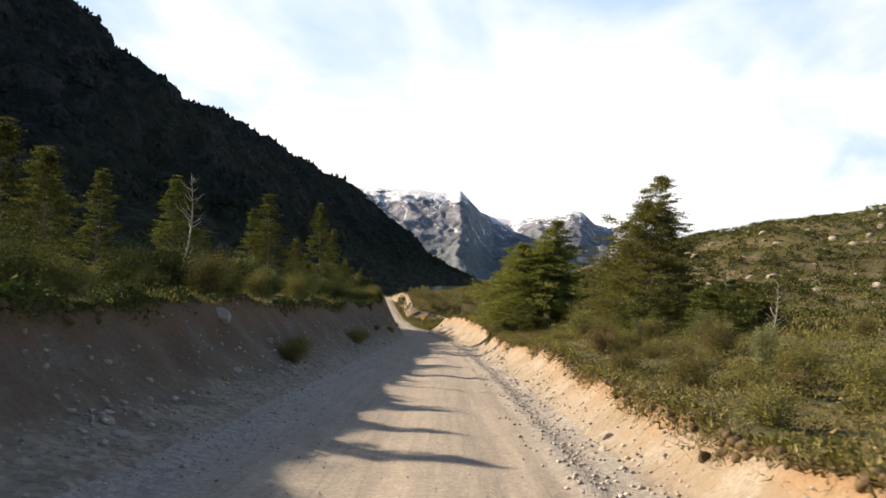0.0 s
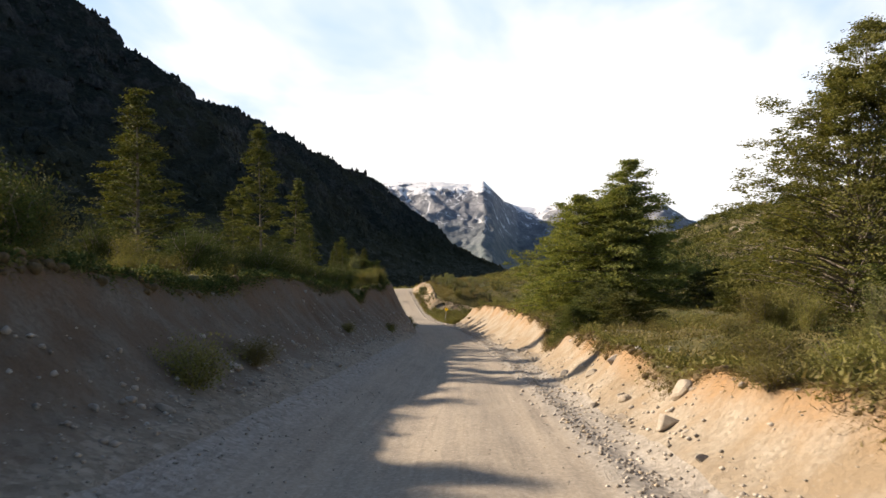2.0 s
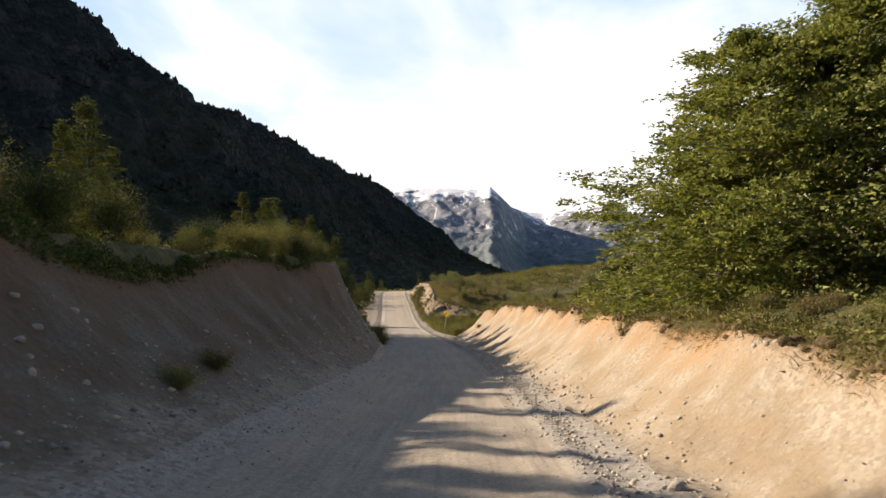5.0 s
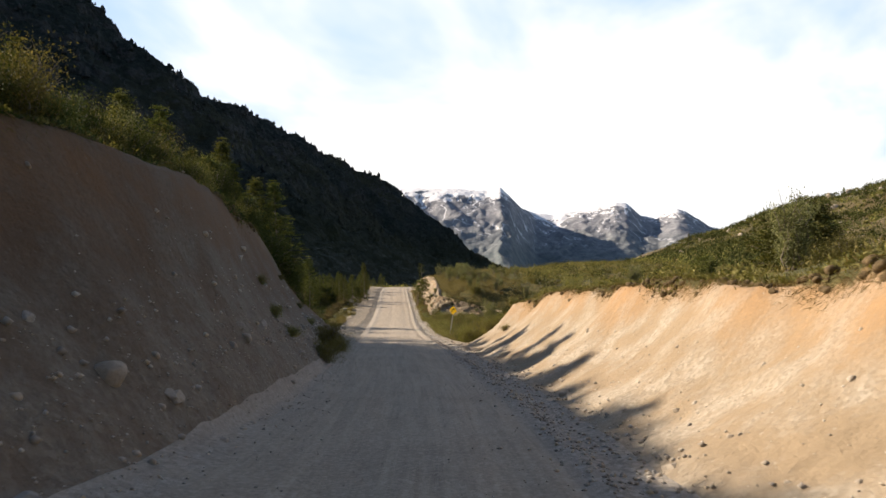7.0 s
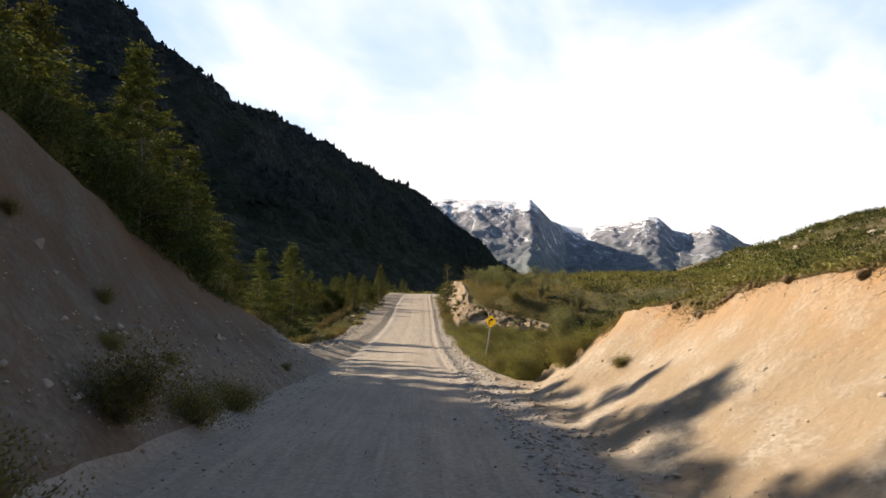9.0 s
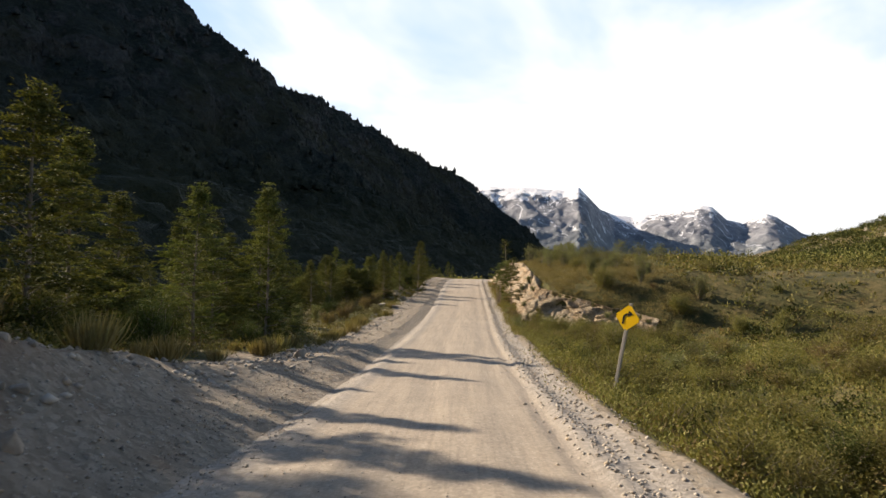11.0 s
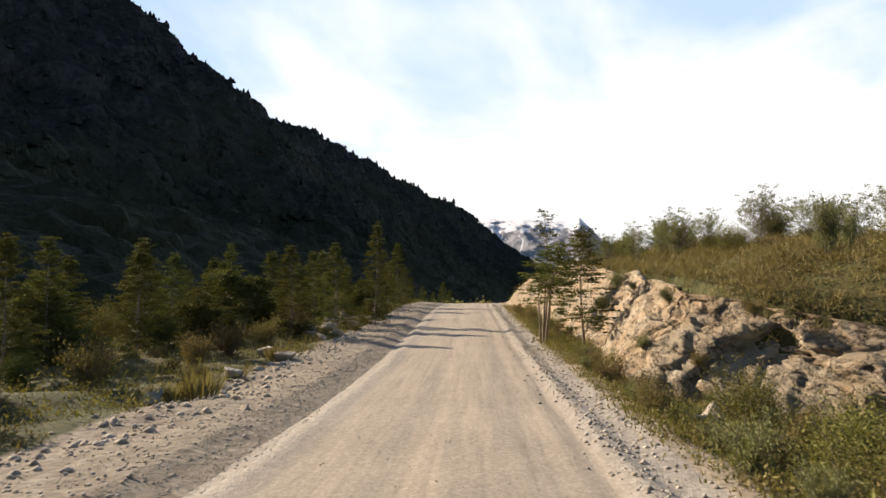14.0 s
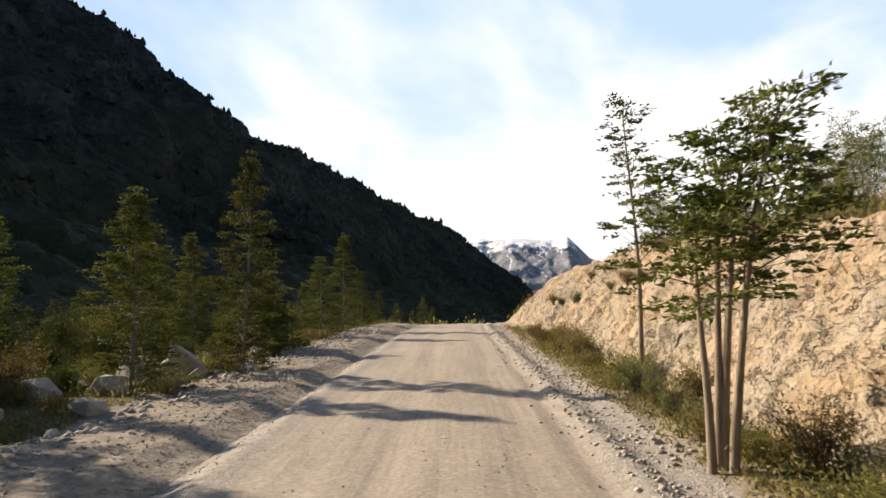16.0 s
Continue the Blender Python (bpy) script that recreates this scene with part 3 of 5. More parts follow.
I_L = int(np.argmin(np.abs(GU + 2.8)))
I_R = int(np.argmin(np.abs(GU - 2.3)))
road = sheet("road", (I_L, I_R), ROAD, "pale gravel road with wheel tracks and loose stony edges", "road")
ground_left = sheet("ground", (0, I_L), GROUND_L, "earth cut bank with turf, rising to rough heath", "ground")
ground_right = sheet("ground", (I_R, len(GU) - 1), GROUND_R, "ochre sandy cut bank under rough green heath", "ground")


def heightfield(name, xx, yy, zz, material):
    h, w = yy.shape
    idx = np.arange(h * w).reshape(h, w)
    faces = np.stack([idx[:-1, :-1], idx[:-1, 1:], idx[1:, 1:], idx[1:, :-1]], -1).reshape(-1, 4)
    me = bpy.data.meshes.new(name)
    me.from_pydata(np.stack([xx, yy, zz], -1).reshape(-1, 3).tolist(), [], faces.tolist())
    me.polygons.foreach_set("use_smooth", [True] * len(me.polygons))
    me.materials.append(material)
    return new(name, me)


def fractal(x, y, seed, size, octaves=5, rough=0.5):
    out, a = 0, 1.0
    for k in range(octaves):
        out = out + a * wave(x, y, seed + k, size)
        size, a = size / 2.1, a * rough
    return out


def mountain_z(q, yy):
    """Height of the dark mountain at the part q of the way from its crest (0) to its foot (1); q below 0 is behind the crest."""
    rh = curve(RIDGE_Y, RIDGE_H, yy, 18)
    prof = np.interp(q, [-1, 0, 0.12, 0.45, 0.62, 0.8, 1.0, 1.2], [0.2, 1.0, 0.86, 0.42, 0.24, 0.12, 0.0, -0.1])
    return rh * prof


my = np.linspace(-350, 1340, 560)
mq = np.concatenate([np.linspace(-0.8, 0, 12, endpoint=False), np.linspace(0, 1.1, 150)])
yy, qq = np.meshgrid(my, mq, indexing="ij")
rx = curve(RIDGE_Y, RIDGE_X, yy, 18)
foot = np.interp(yy, [-500, 0, 400, 900, 1180, 1340], [-60, -60, -45, -20, 60, 160])
mx_ = rx + qq * (foot - rx)
crest = curve(RIDGE_Y, RIDGE_H, yy, 18) / 200
mz = mountain_z(qq, yy) - 6 + crest * (7 * fractal(mx_, yy, 40, 150, 6, 0.55) * smooth((qq + 0.02) / 0.15 + 0.2) * smooth((1.05 - qq) / 0.55)
                                       + 1.6 * fractal(mx_, yy, 60, 14, 3, 0.6))
mx_ = mx_ + 6 * fractal(mx_ + 300, yy, 50, 90, 4) * smooth((1.05 - qq) / 0.3)
FAR_OFF = 1.16        # the mountain is laid out small and then set this much farther away
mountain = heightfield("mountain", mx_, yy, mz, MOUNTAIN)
mountain.scale = (FAR_OFF, FAR_OFF, FAR_OFF)
tagged(mountain, "dark forested mountainside in shade with rocky faces", "mountain", kind="structure")

# far range with snow: crest elevation over azimuth, in degrees
FAR_AZ = [-34, -16, -9, -6.8, -3.1, 0.2, 1.3, 2.0, 3.0, 4.2, 5.5, 8.1, 10.4, 11.2, 12.3, 13.4, 14.8, 15.6, 17.3, 20, 26, 40]
FAR_EL = [6.0, 6.8, 7.5, 7.6, 7.6, 7.35, 7.55, 6.9, 5.8, 5.45, 5.3, 5.65, 6.15, 6.0, 5.0, 4.7, 5.45, 5.2, 4.0, 3.2, 3.0, 2.6]
az = np.linspace(-34, 40, 420)
fr = np.linspace(0, 1.25, 120)
aa, ff = np.meshgrid(az, fr, indexing="ij")
dist = np.interp(aa, [-34, 2, 4, 14, 40], [3300, 3300, 3900, 4100, 4100])
el = np.interp(aa, FAR_AZ, FAR_EL) + 0.035 * fractal(aa, aa * 0, 95, 3.1, 5, 0.55)
top = dist * np.tan(np.radians(el))
back = np.minimum(ff, 2 - ff)
spread = np.interp(ff, [0, 1, 1.25], [0.60, 1.0, 1.09])
rr = dist * spread
prof = np.interp(back, [0, 0.3, 0.55, 0.8, 1.0], [0.0, 0.22, 0.52, 0.84, 1.0])
fx, fy = rr * np.sin(np.radians(aa)), rr * np.cos(np.radians(aa))
sx = fx + 60 * fractal(fx, fy, 70, 500, 3)          # spurs and gullies run down the face
spur = sum(a * (1 - 2 * np.abs(wave(sx, back * d, s, w)) ** 0.8) for a, d, s, w in ((1.0, 130, 80, 330), (0.6, 110, 81, 150), (0.2, 90, 82, 70)))
fz = top * prof - 14 + smooth(back / 0.2) * (10 * spur * smooth((1.0 - back) / 0.3 + 0.15) + 2.0 * fractal(fx, fy, 90, 40, 3, 0.6) * smooth((1.0 - back) / 0.2 + 0.25))
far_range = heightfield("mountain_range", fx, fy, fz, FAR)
gully = far_range.data.attributes.new("gully", "FLOAT", "POINT")
gully.data.foreach_set("value", smooth((-0.6 - spur) / 1.0).reshape(-1).astype(np.float32))
tagged(far_range, "distant grey rocky mountains streaked with snow, paled for haze", "mountain", kind="structure")

# ---------------------------------------------------------------- builders
def mesh_of(name, verts, faces, material, flat=True):
    me = bpy.data.meshes.new(name)
    verts, faces = np.asarray(verts, np.float32), np.asarray(faces, np.int32)
    n, k = faces.shape
    me.vertices.add(len(verts))
    me.vertices.foreach_set("co", verts.reshape(-1))
    me.loops.add(n * k)
    me.loops.foreach_set("vertex_index", faces.reshape(-1))
    me.polygons.add(n)
    me.polygons.foreach_set("loop_start", np.arange(n, dtype=np.int32) * k)
    me.update(calc_edges=True)
    me.validate()
    if not flat:
        me.polygons.foreach_set("use_smooth", [True] * len(me.polygons))
    me.materials.append(material)
    return me


def child(name, me, parent, label=""):
    ob = new(name, me)
    ob.parent = parent
    return tagged(ob, label) if label else ob


def part(name, bm, material, parent, label=""):
    me = bpy.data.meshes.new(name)
    bm.to_mesh(me)
    bm.free()
    me.materials.append(material)
    return child(name, me, parent, label)


def unit(v):
    return v / np.maximum(np.linalg.norm(v, axis=-1, keepdims=True), 1e-9)


def blades(rng, at, along, length, width, bend=0.0, three=False):
    """One pointed leaf for each place: a rhombus of four corners."""
    n = len(at)
    along = unit(along)
    side = unit(np.cross(along, rng.normal(size=(n, 3))))
    length, width = np.broadcast_to(length, n)[:, None], np.broadcast_to(width, n)[:, None]
    up = np.cross(side, along)
    mid = at + along * length * 0.5
    if three:
        v = np.stack([at - side * width * 0.5, at + side * width * 0.5, at + along * length], 1)
        return v.reshape(-1, 3), np.arange(3 * n).reshape(-1, 3)
    v = np.stack([at, mid + side * width * 0.5 + up * bend * length, at + along * length, mid - side * width * 0.5 + up * bend * length], 1)
    return v.reshape(-1, 3), np.arange(4 * n).reshape(-1, 4)


def tube(points, radii, sides=6):
    """Vertices and quads of a tapering tube along points."""
    points = np.asarray(points, float)
    tang = unit(np.gradient(points, axis=0))
    ref = np.array([0.31, 0.87, 0.38])
    a = unit(np.cross(tang, ref))
    b = np.cross(tang, a)
    ang = np.arange(sides) * 2 * math.pi / sides
    ring = a[:, None] * np.cos(ang)[None, :, None] + b[:, None] * np.sin(ang)[None, :, None]
    v = points[:, None] + ring * np.asarray(radii)[:, None, None]
    n = len(points)
    f = []
    for i in range(n - 1):
        for k in range(sides):
            m = (k + 1) % sides
            f.append((i * sides + k, i * sides + m, (i + 1) * sides + m, (i + 1) * sides + k))
    return v.reshape(-1, 3), np.array(f)


def joined(pieces):
    vs, fs, base = [], [], 0
    for v, f in pieces:
        vs.append(v)
        fs.append(np.asarray(f) + base)
        base += len(v)
    return np.concatenate(vs), np.concatenate(fs)


def make_tree(seed, height, radius, limbs, sprays, leaves, bare=0.06, power=0.8, leaf=0.13, top=1, lean=(0, 0), stems=1, wood=0.035,
              spray=0.30, material=None, rise=0.25, droop=0.30, gaps=0.0, bark=None, three=False, flat=0.13):
    """A layered tree: trunks, limbs in turns round them, and flat sprays of small leaves along the limbs."""
    rng = np.random.RandomState(seed)
    trunks, woodwork, tips, ways = [], [], [], []
    for s in range(stems):
        h = height * (1 if s == 0 else rng.uniform(0.72, 0.97))
        off = np.array([0, 0]) if stems == 1 else rng.normal(size=2) * radius * 0.13
        bend = np.array(lean) + rng.normal(size=2) * 0.04 * height
        k = np.linspace(0, 1, 9)
        trunk = np.stack([off[0] * (0.5 + k) + bend[0] * k ** 1.6 + 0.05 * np.sin(5 * k + seed), off[1] * (0.5 + k) + bend[1] * k ** 1.6 + 0.05 * np.cos(4 * k + seed), k * h], 1)
        trunk[0, 2] = -0.25
        trunks.append(tube(trunk, wood * height / stems ** 0.4 * (1 - 0.93 * k) + 0.006, 7))
        for i in range(limbs // stems):
            f = bare + (1 - bare) * (i + rng.uniform(0, 1)) / (limbs // stems)
            if rng.uniform() < gaps:
                continue
            start = np.array([np.interp(f, k, trunk[:, j]) for j in range(3)])
            g = (f - bare) / (1 - bare)
            long = radius * (1 - g) ** power * (0.72 + 0.28 * min(1, g * 5)) * rng.uniform(0.5, 1.2) + 0.12 * radius * (1 - g) + 0.10
            a = i * 2.39996 + rng.uniform(-0.4, 0.4) + s
            d = np.array([math.cos(a), math.sin(a), 0])
            t = np.linspace(0, 1, 5)
            up = rise + 0.5 * g + rng.normal() * 0.12
            path = start + d * (t * long)[:, None] + np.array([0, 0, 1]) * (long * (up * t - droop * t * t))[:, None]
            if long > 0.35:
                woodwork.append(tube(start + (path - start) * 0.9, np.maximum(0.010 * long * (1.1 - t), 0.003), 4))
            m = max(2, int(sprays * (0.35 + 0.65 * long / radius)))
            tt = rng.uniform(0.22, 1.03, m) ** 0.75
            across = np.array([-d[1], d[0], 0])
            side = rng.normal(size=m) * 0.20 * long * (1.15 - tt * 0.7)
            c = np.stack([np.interp(tt, t, path[:, j]) for j in range(3)], 1) + across * side[:, None]
            c[:, 2] += rng.normal(size=m) * (0.04 + 0.035 * long) - 0.03
            tips.append(c)
            ways.append(unit(d * 1.0 + across * (side / (0.2 * long + 0.05))[:, None] * 0.7))
        crown_top = trunk[-1]
        n = 5 * top
        tips.append(crown_top + np.stack([rng.normal(size=n) * 0.06, rng.normal(size=n) * 0.06, rng.uniform(-0.6, 0.15, n)], 1))
        ways.append(unit(rng.normal(size=(n, 3)) * 0.5 + [0, 0, 1]))
    c, w = np.concatenate(tips), np.concatenate(ways)
    n = len(c)
    size = spray * rng.uniform(0.6, 1.25, n)
    c, w, size = np.repeat(c, leaves, 0), np.repeat(w, leaves, 0), np.repeat(size, leaves)
    m = len(c)
    r = rng.normal(size=(m, 3)) * np.array([0.5, 0.5, flat]) * size[:, None]
    along = unit(w + rng.normal(size=(m, 3)) * np.array([0.55, 0.55, 0.28]))
    v, f = blades(rng, c + r, along, leaf * rng.uniform(0.7, 1.4, m), leaf * 0.52 * rng.uniform(0.7, 1.3, m), 0.08, three)
    wv, wf = joined(woodwork)
    return (*[mesh_of("trunk", tv, tf, bark or BARK, False) for tv, tf in trunks],
            mesh_of("branchwork", wv, wf, bark or BARK, False), mesh_of("crown", v, f, material or LEAF_CONIFER))


def plant(name, meshes, label, category, group=""):
    """A plant out of its meshes, at the origin: an empty with the meshes as parts."""
    e = new(name)
    for me in meshes:
        ob = child(me.name.split(".")[0], me, e)
        if ob.name.startswith("branch"):
            tagged(ob, kind="stuff")
    return tagged(e, label, category, group)


def make_shrub(seed, height, radius, stems, leaves, leaf, material, upright=0.6, clump=0.16, bark=None):
    """A bush of several bent stems that carry tufts of leaves."""
    rng = np.random.RandomState(seed)
    woodwork, at, out = [], [], []
    for i in range(stems):
        a = rng.uniform(0, 6.283)
        h = height * rng.uniform(0.55, 1.0)
        r = radius * rng.uniform(0.25, 1.0)
        k = np.linspace(0, 1, 5)
        p = np.stack([math.cos(a) * r * k ** (0.7 + upright), math.sin(a) * r * k ** (0.7 + upright), h * (k ** 0.85)], 1)
        p[1:] += rng.normal(size=(4, 3)) * 0.05 * height
        p[0, 2] = -0.1
        woodwork.append(tube(p, 0.012 * height * (1.05 - k) + 0.003, 4))
        m = int(leaves / stems)
        t = rng.uniform(0.12, 1.0, m) ** 0.6
        knots = rng.uniform(0.1, 1.0, 7)
        t = np.clip(knots[rng.randint(0, 7, m)] * 0.75 + t * 0.25, 0, 1)
        c = np.stack([np.interp(t, k, p[:, j]) for j in range(3)], 1)
        tip = rng.normal(size=(7, 3)) * clump * height * 0.8
        at.append(c + tip[rng.randint(0, 7, m)] + rng.normal(size=(m, 3)) * clump * height * 0.55)
        out.append(np.tile([math.cos(a) * 0.6, math.sin(a) * 0.6, 0.5 + upright], (m, 1)))
    c, w = np.concatenate(at), np.concatenate(out)
    c[:, 2] = np.abs(c[:, 2])
    m = len(c)
    along = unit(w + rng.normal(size=(m, 3)) * 0.75)
    v, f = blades(rng, c, along, leaf * rng.uniform(0.6, 1.4, m), leaf * 0.5 * rng.uniform(0.7, 1.3, m), 0.1, True)
    wv, wf = joined(woodwork)
    return mesh_of("branchwork", wv, wf, bark or BARK, False), mesh_of("foliage", v, f, material)


def make_tussock(seed, height, spread, n, material):
    rng = np.random.RandomState(seed)
    a = rng.uniform(0, 6.283, n)
    r = spread * 0.35 * np.sqrt(rng.uniform(0, 1, n))
    at = np.stack([np.cos(a) * r, np.sin(a) * r, np.full(n, -0.03)], 1)
    along = np.stack([np.cos(a) * 0.5 * r / spread * 2.4, np.sin(a) * 0.5 * r / spread * 2.4, np.ones(n)], 1) + rng.normal(size=(n, 3)) * 0.16
    v, f = blades(rng, at, along, height * rng.uniform(0.6, 1.1, n), 0.02 + 0.0 * a, 0.08)
    return mesh_of("grass_tussock", v, f, material)


def make_stone(seed, squash=(1.0, 0.8, 0.6), cuts=5, fine=3):
    """A broken stone: a ball cut flat by several planes, with rounded noise."""
    rng = np.random.RandomState(seed)
    bm = bmesh.new()
    bmesh.ops.create_icosphere(bm, subdivisions=fine, radius=0.5)
    planes = [(Vector(unit(rng.normal(size=3))), rng.uniform(0.24, 0.42)) for _ in range(cuts)]
    for v in bm.verts:
        for nrm, d in planes:
            over = v.co.dot(nrm) - d
            if over > 0:
                v.co -= nrm * over * 0.93
        v.co += v.co.normalized() * 0.035 * noise.noise(v.co * 5 + Vector((seed, 0, 0)))
        v.co = Vector((v.co.x * squash[0], v.co.y * squash[1], v.co.z * squash[2]))
    me = bpy.data.meshes.new("stone")
    bm.to_mesh(me)
    bm.free()
    me.materials.append(STONE)
    return me


def make_boulder(seed):
    """A block of blasted rock: the hull of scattered points, with chipped edges."""
    rng = np.random.RandomState(seed)
    bm = bmesh.new()
    for p in rng.uniform(-0.5, 0.5, (13, 3)) * [1.0, 0.8, 0.7]:
        bm.verts.new(p)
    hull = bmesh.ops.convex_hull(bm, input=list(bm.verts))
    bmesh.ops.delete(bm, geom=[g for g in hull["geom_interior"] if isinstance(g, bmesh.types.BMVert)], context="VERTS")
    bmesh.ops.dissolve_limit(bm, angle_limit=radians(14), verts=list(bm.verts), edges=list(bm.edges))
    bmesh.ops.bevel(bm, geom=list(bm.edges), offset=0.025, segments=1, affect="EDGES")
    bmesh.ops.triangulate(bm, faces=list(bm.faces))
    me = bpy.data.meshes.new("boulder")
    bm.to_mesh(me)
    bm.free()
    me.materials.append(STONE)
    return me


def settle(x, y, sink=0.0):
    return (x, y, ground_z(x, y) - sink)


def put_down(src, x, y, scale=1.0, turn=0.0, sink=0.0, tall=1.0):
    """A copy of a plant on the ground."""
    ob = copy_thing(src, pose(*settle(x, y, sink), 0, 0, turn))
    ob.scale = (scale, scale, scale * tall)
    return ob


STORE = []      # patterns that are copied and then taken out again


def pattern(*args, **kw):
    p = plant(*args, **kw)
    STORE.append(p)
    return p


# ---------------------------------------------------------------- rock face beside the road
def block(q, scale, lift, tilt, seed):
    """Height of a broken block at q: each block has its own step and slant, with a crack between blocks."""
    d, pts = noise.voronoi(q * scale + Vector((seed, seed * 2, 0)))
    c = pts[0]
    r = noise.cell_vector(c * 37.0 + Vector((seed, 1, 2)))
    slant = (r - Vector((0.5, 0.5, 0.5))).dot(q * scale + Vector((seed, seed * 2, 0)) - c)
    return lift * (noise.cell(c * 53.0) - 0.5) + tilt * slant - min(0.13 / scale, 0.07) * max(0.0, 1 - (d[1] - d[0]) / 0.09)


def rock_face():
    ys = np.concatenate([np.linspace(143.5, 149.5, 170, endpoint=False), np.linspace(149.5, 189, 470)])
    ks = np.linspace(0, 1.12, 76)
    rt, rf = curve(RT_Y, RT_H, ys, 1.2), curve(RT_Y, RF_U, ys, 1.2)
    xs, zs = xc(ys) + rf, zr(ys)
    run = np.gradient(xs, ys)
    out_x, out_y = -1 / np.hypot(1, run), run / np.hypot(1, run)
    fades = smooth((ys - 143.5) / 1.2) * smooth((189 - ys) / 4)
    verts = []
    for y, x0, z0, r, fade, nx, ny in zip(ys.tolist(), xs.tolist(), zs.tolist(), rt.tolist(), fades.tolist(), out_x.tolist(), out_y.tolist()):
        hgt = max(r, 0.05) + 0.10 + fade * 0.22 * noise.fractal(Vector((y * 0.45, 3.0, 1.0)), 0.9, 2.1, 4)
        for k in ks.tolist():
            kk = min(k, 1.0)
            back = hgt / 1.55 * kk + max(k - 1, 0) * 3
            p = Vector((x0 - nx * back, y - ny * back, z0 + hgt * kk))
            # tilted, flattened beds
            q = Vector((p.x * 0.8, p.y * 0.7 + p.z * 0.35, p.z * 1.05 - p.y * 0.22))
            q += noise.noise_vector(q * 1.3) * 0.22
            bump = block(q, 0.45, 0.15, 0.12, 3.0) + block(q, 1.3, 0.09, 0.12, 7.0) + block(q, 3.6, 0.035, 0.06, 11.0)
            bump += noise.fractal(q * 0.7, 0.9, 2.1, 3) * 0.10
            bump *= fade * (1 if k < 1 else 0.3)
            edge = 1.0 if 0 < k < 1.1 else 0.0
            low = -0.6 if k == 0 else (-0.6 if k > 1.1 else (-0.15 if k > 1.05 else 0))
            push = (bump * 0.8 + 0.28 * fade) * edge
            verts.append((p.x + nx * push, p.y + ny * push, p.z + bump * 0.4 * edge + low))
    n, m = len(ys), len(ks)
    idx = np.arange(n * m).reshape(n, m)
    faces = np.stack([idx[:-1, :-1], idx[1:, :-1], idx[1:, 1:], idx[:-1, 1:]], -1).reshape(-1, 4)
    me = mesh_of("rock_outcrop", verts, faces, ROCK, True)
    return tagged(new("rock_outcrop", me), "fractured tan rock face cut beside the gravel road", "rock face", kind="structure")


rock_face()

# ---------------------------------------------------------------- trees
R = random.Random(7)


def tree_at(name, label, x, y, meshes, turn=0.0, sink=0.1, group=""):
    t = plant(name, meshes, label, "tree", group)
    t.matrix_basis = pose(*settle(x, y, sink), 0, 0, turn)
    return t


# the broad tree and the tall twin-topped one above the sandy bank
tree_at("broad_evergreen_tree", "broad dark evergreen tree with layered sprays above sandy bank", 8.8, 68.0,
        make_tree(11, 10.3, 6.5, 440, 15, 46, bare=0.0, power=0.84, leaf=0.14, stems=4, spray=0.48, gaps=0.03, rise=0.16, droop=0.20, wood=0.02, three=True, flat=0.15, material=LEAF_BEECH), 40)
tree_at("tall_evergreen_tree", "tall twin-topped evergreen tree with open feathery crown", 12.8, 44.0,
        make_tree(12, 10.3, 4.7, 390, 13, 38, bare=0.0, power=0.85, three=True, flat=0.16, leaf=0.10, stems=3, spray=0.34, rise=0.38, droop=0.2, gaps=0.12, wood=0.016, material=LEAF_BEECH), 100)

young = [make_tree(20 + k, 5.0, 1.65, 74, 12, 34, bare=0.0, power=0.95, leaf=0.08, spray=0.24, three=True, flat=0.07, gaps=0.10, rise=0.36, droop=0.26, wood=0.012) for k in range(4)]
Y = [pattern("young_conifer", m, "young dark green conifer with short layered branches", "tree", "young conifers") for m in young]
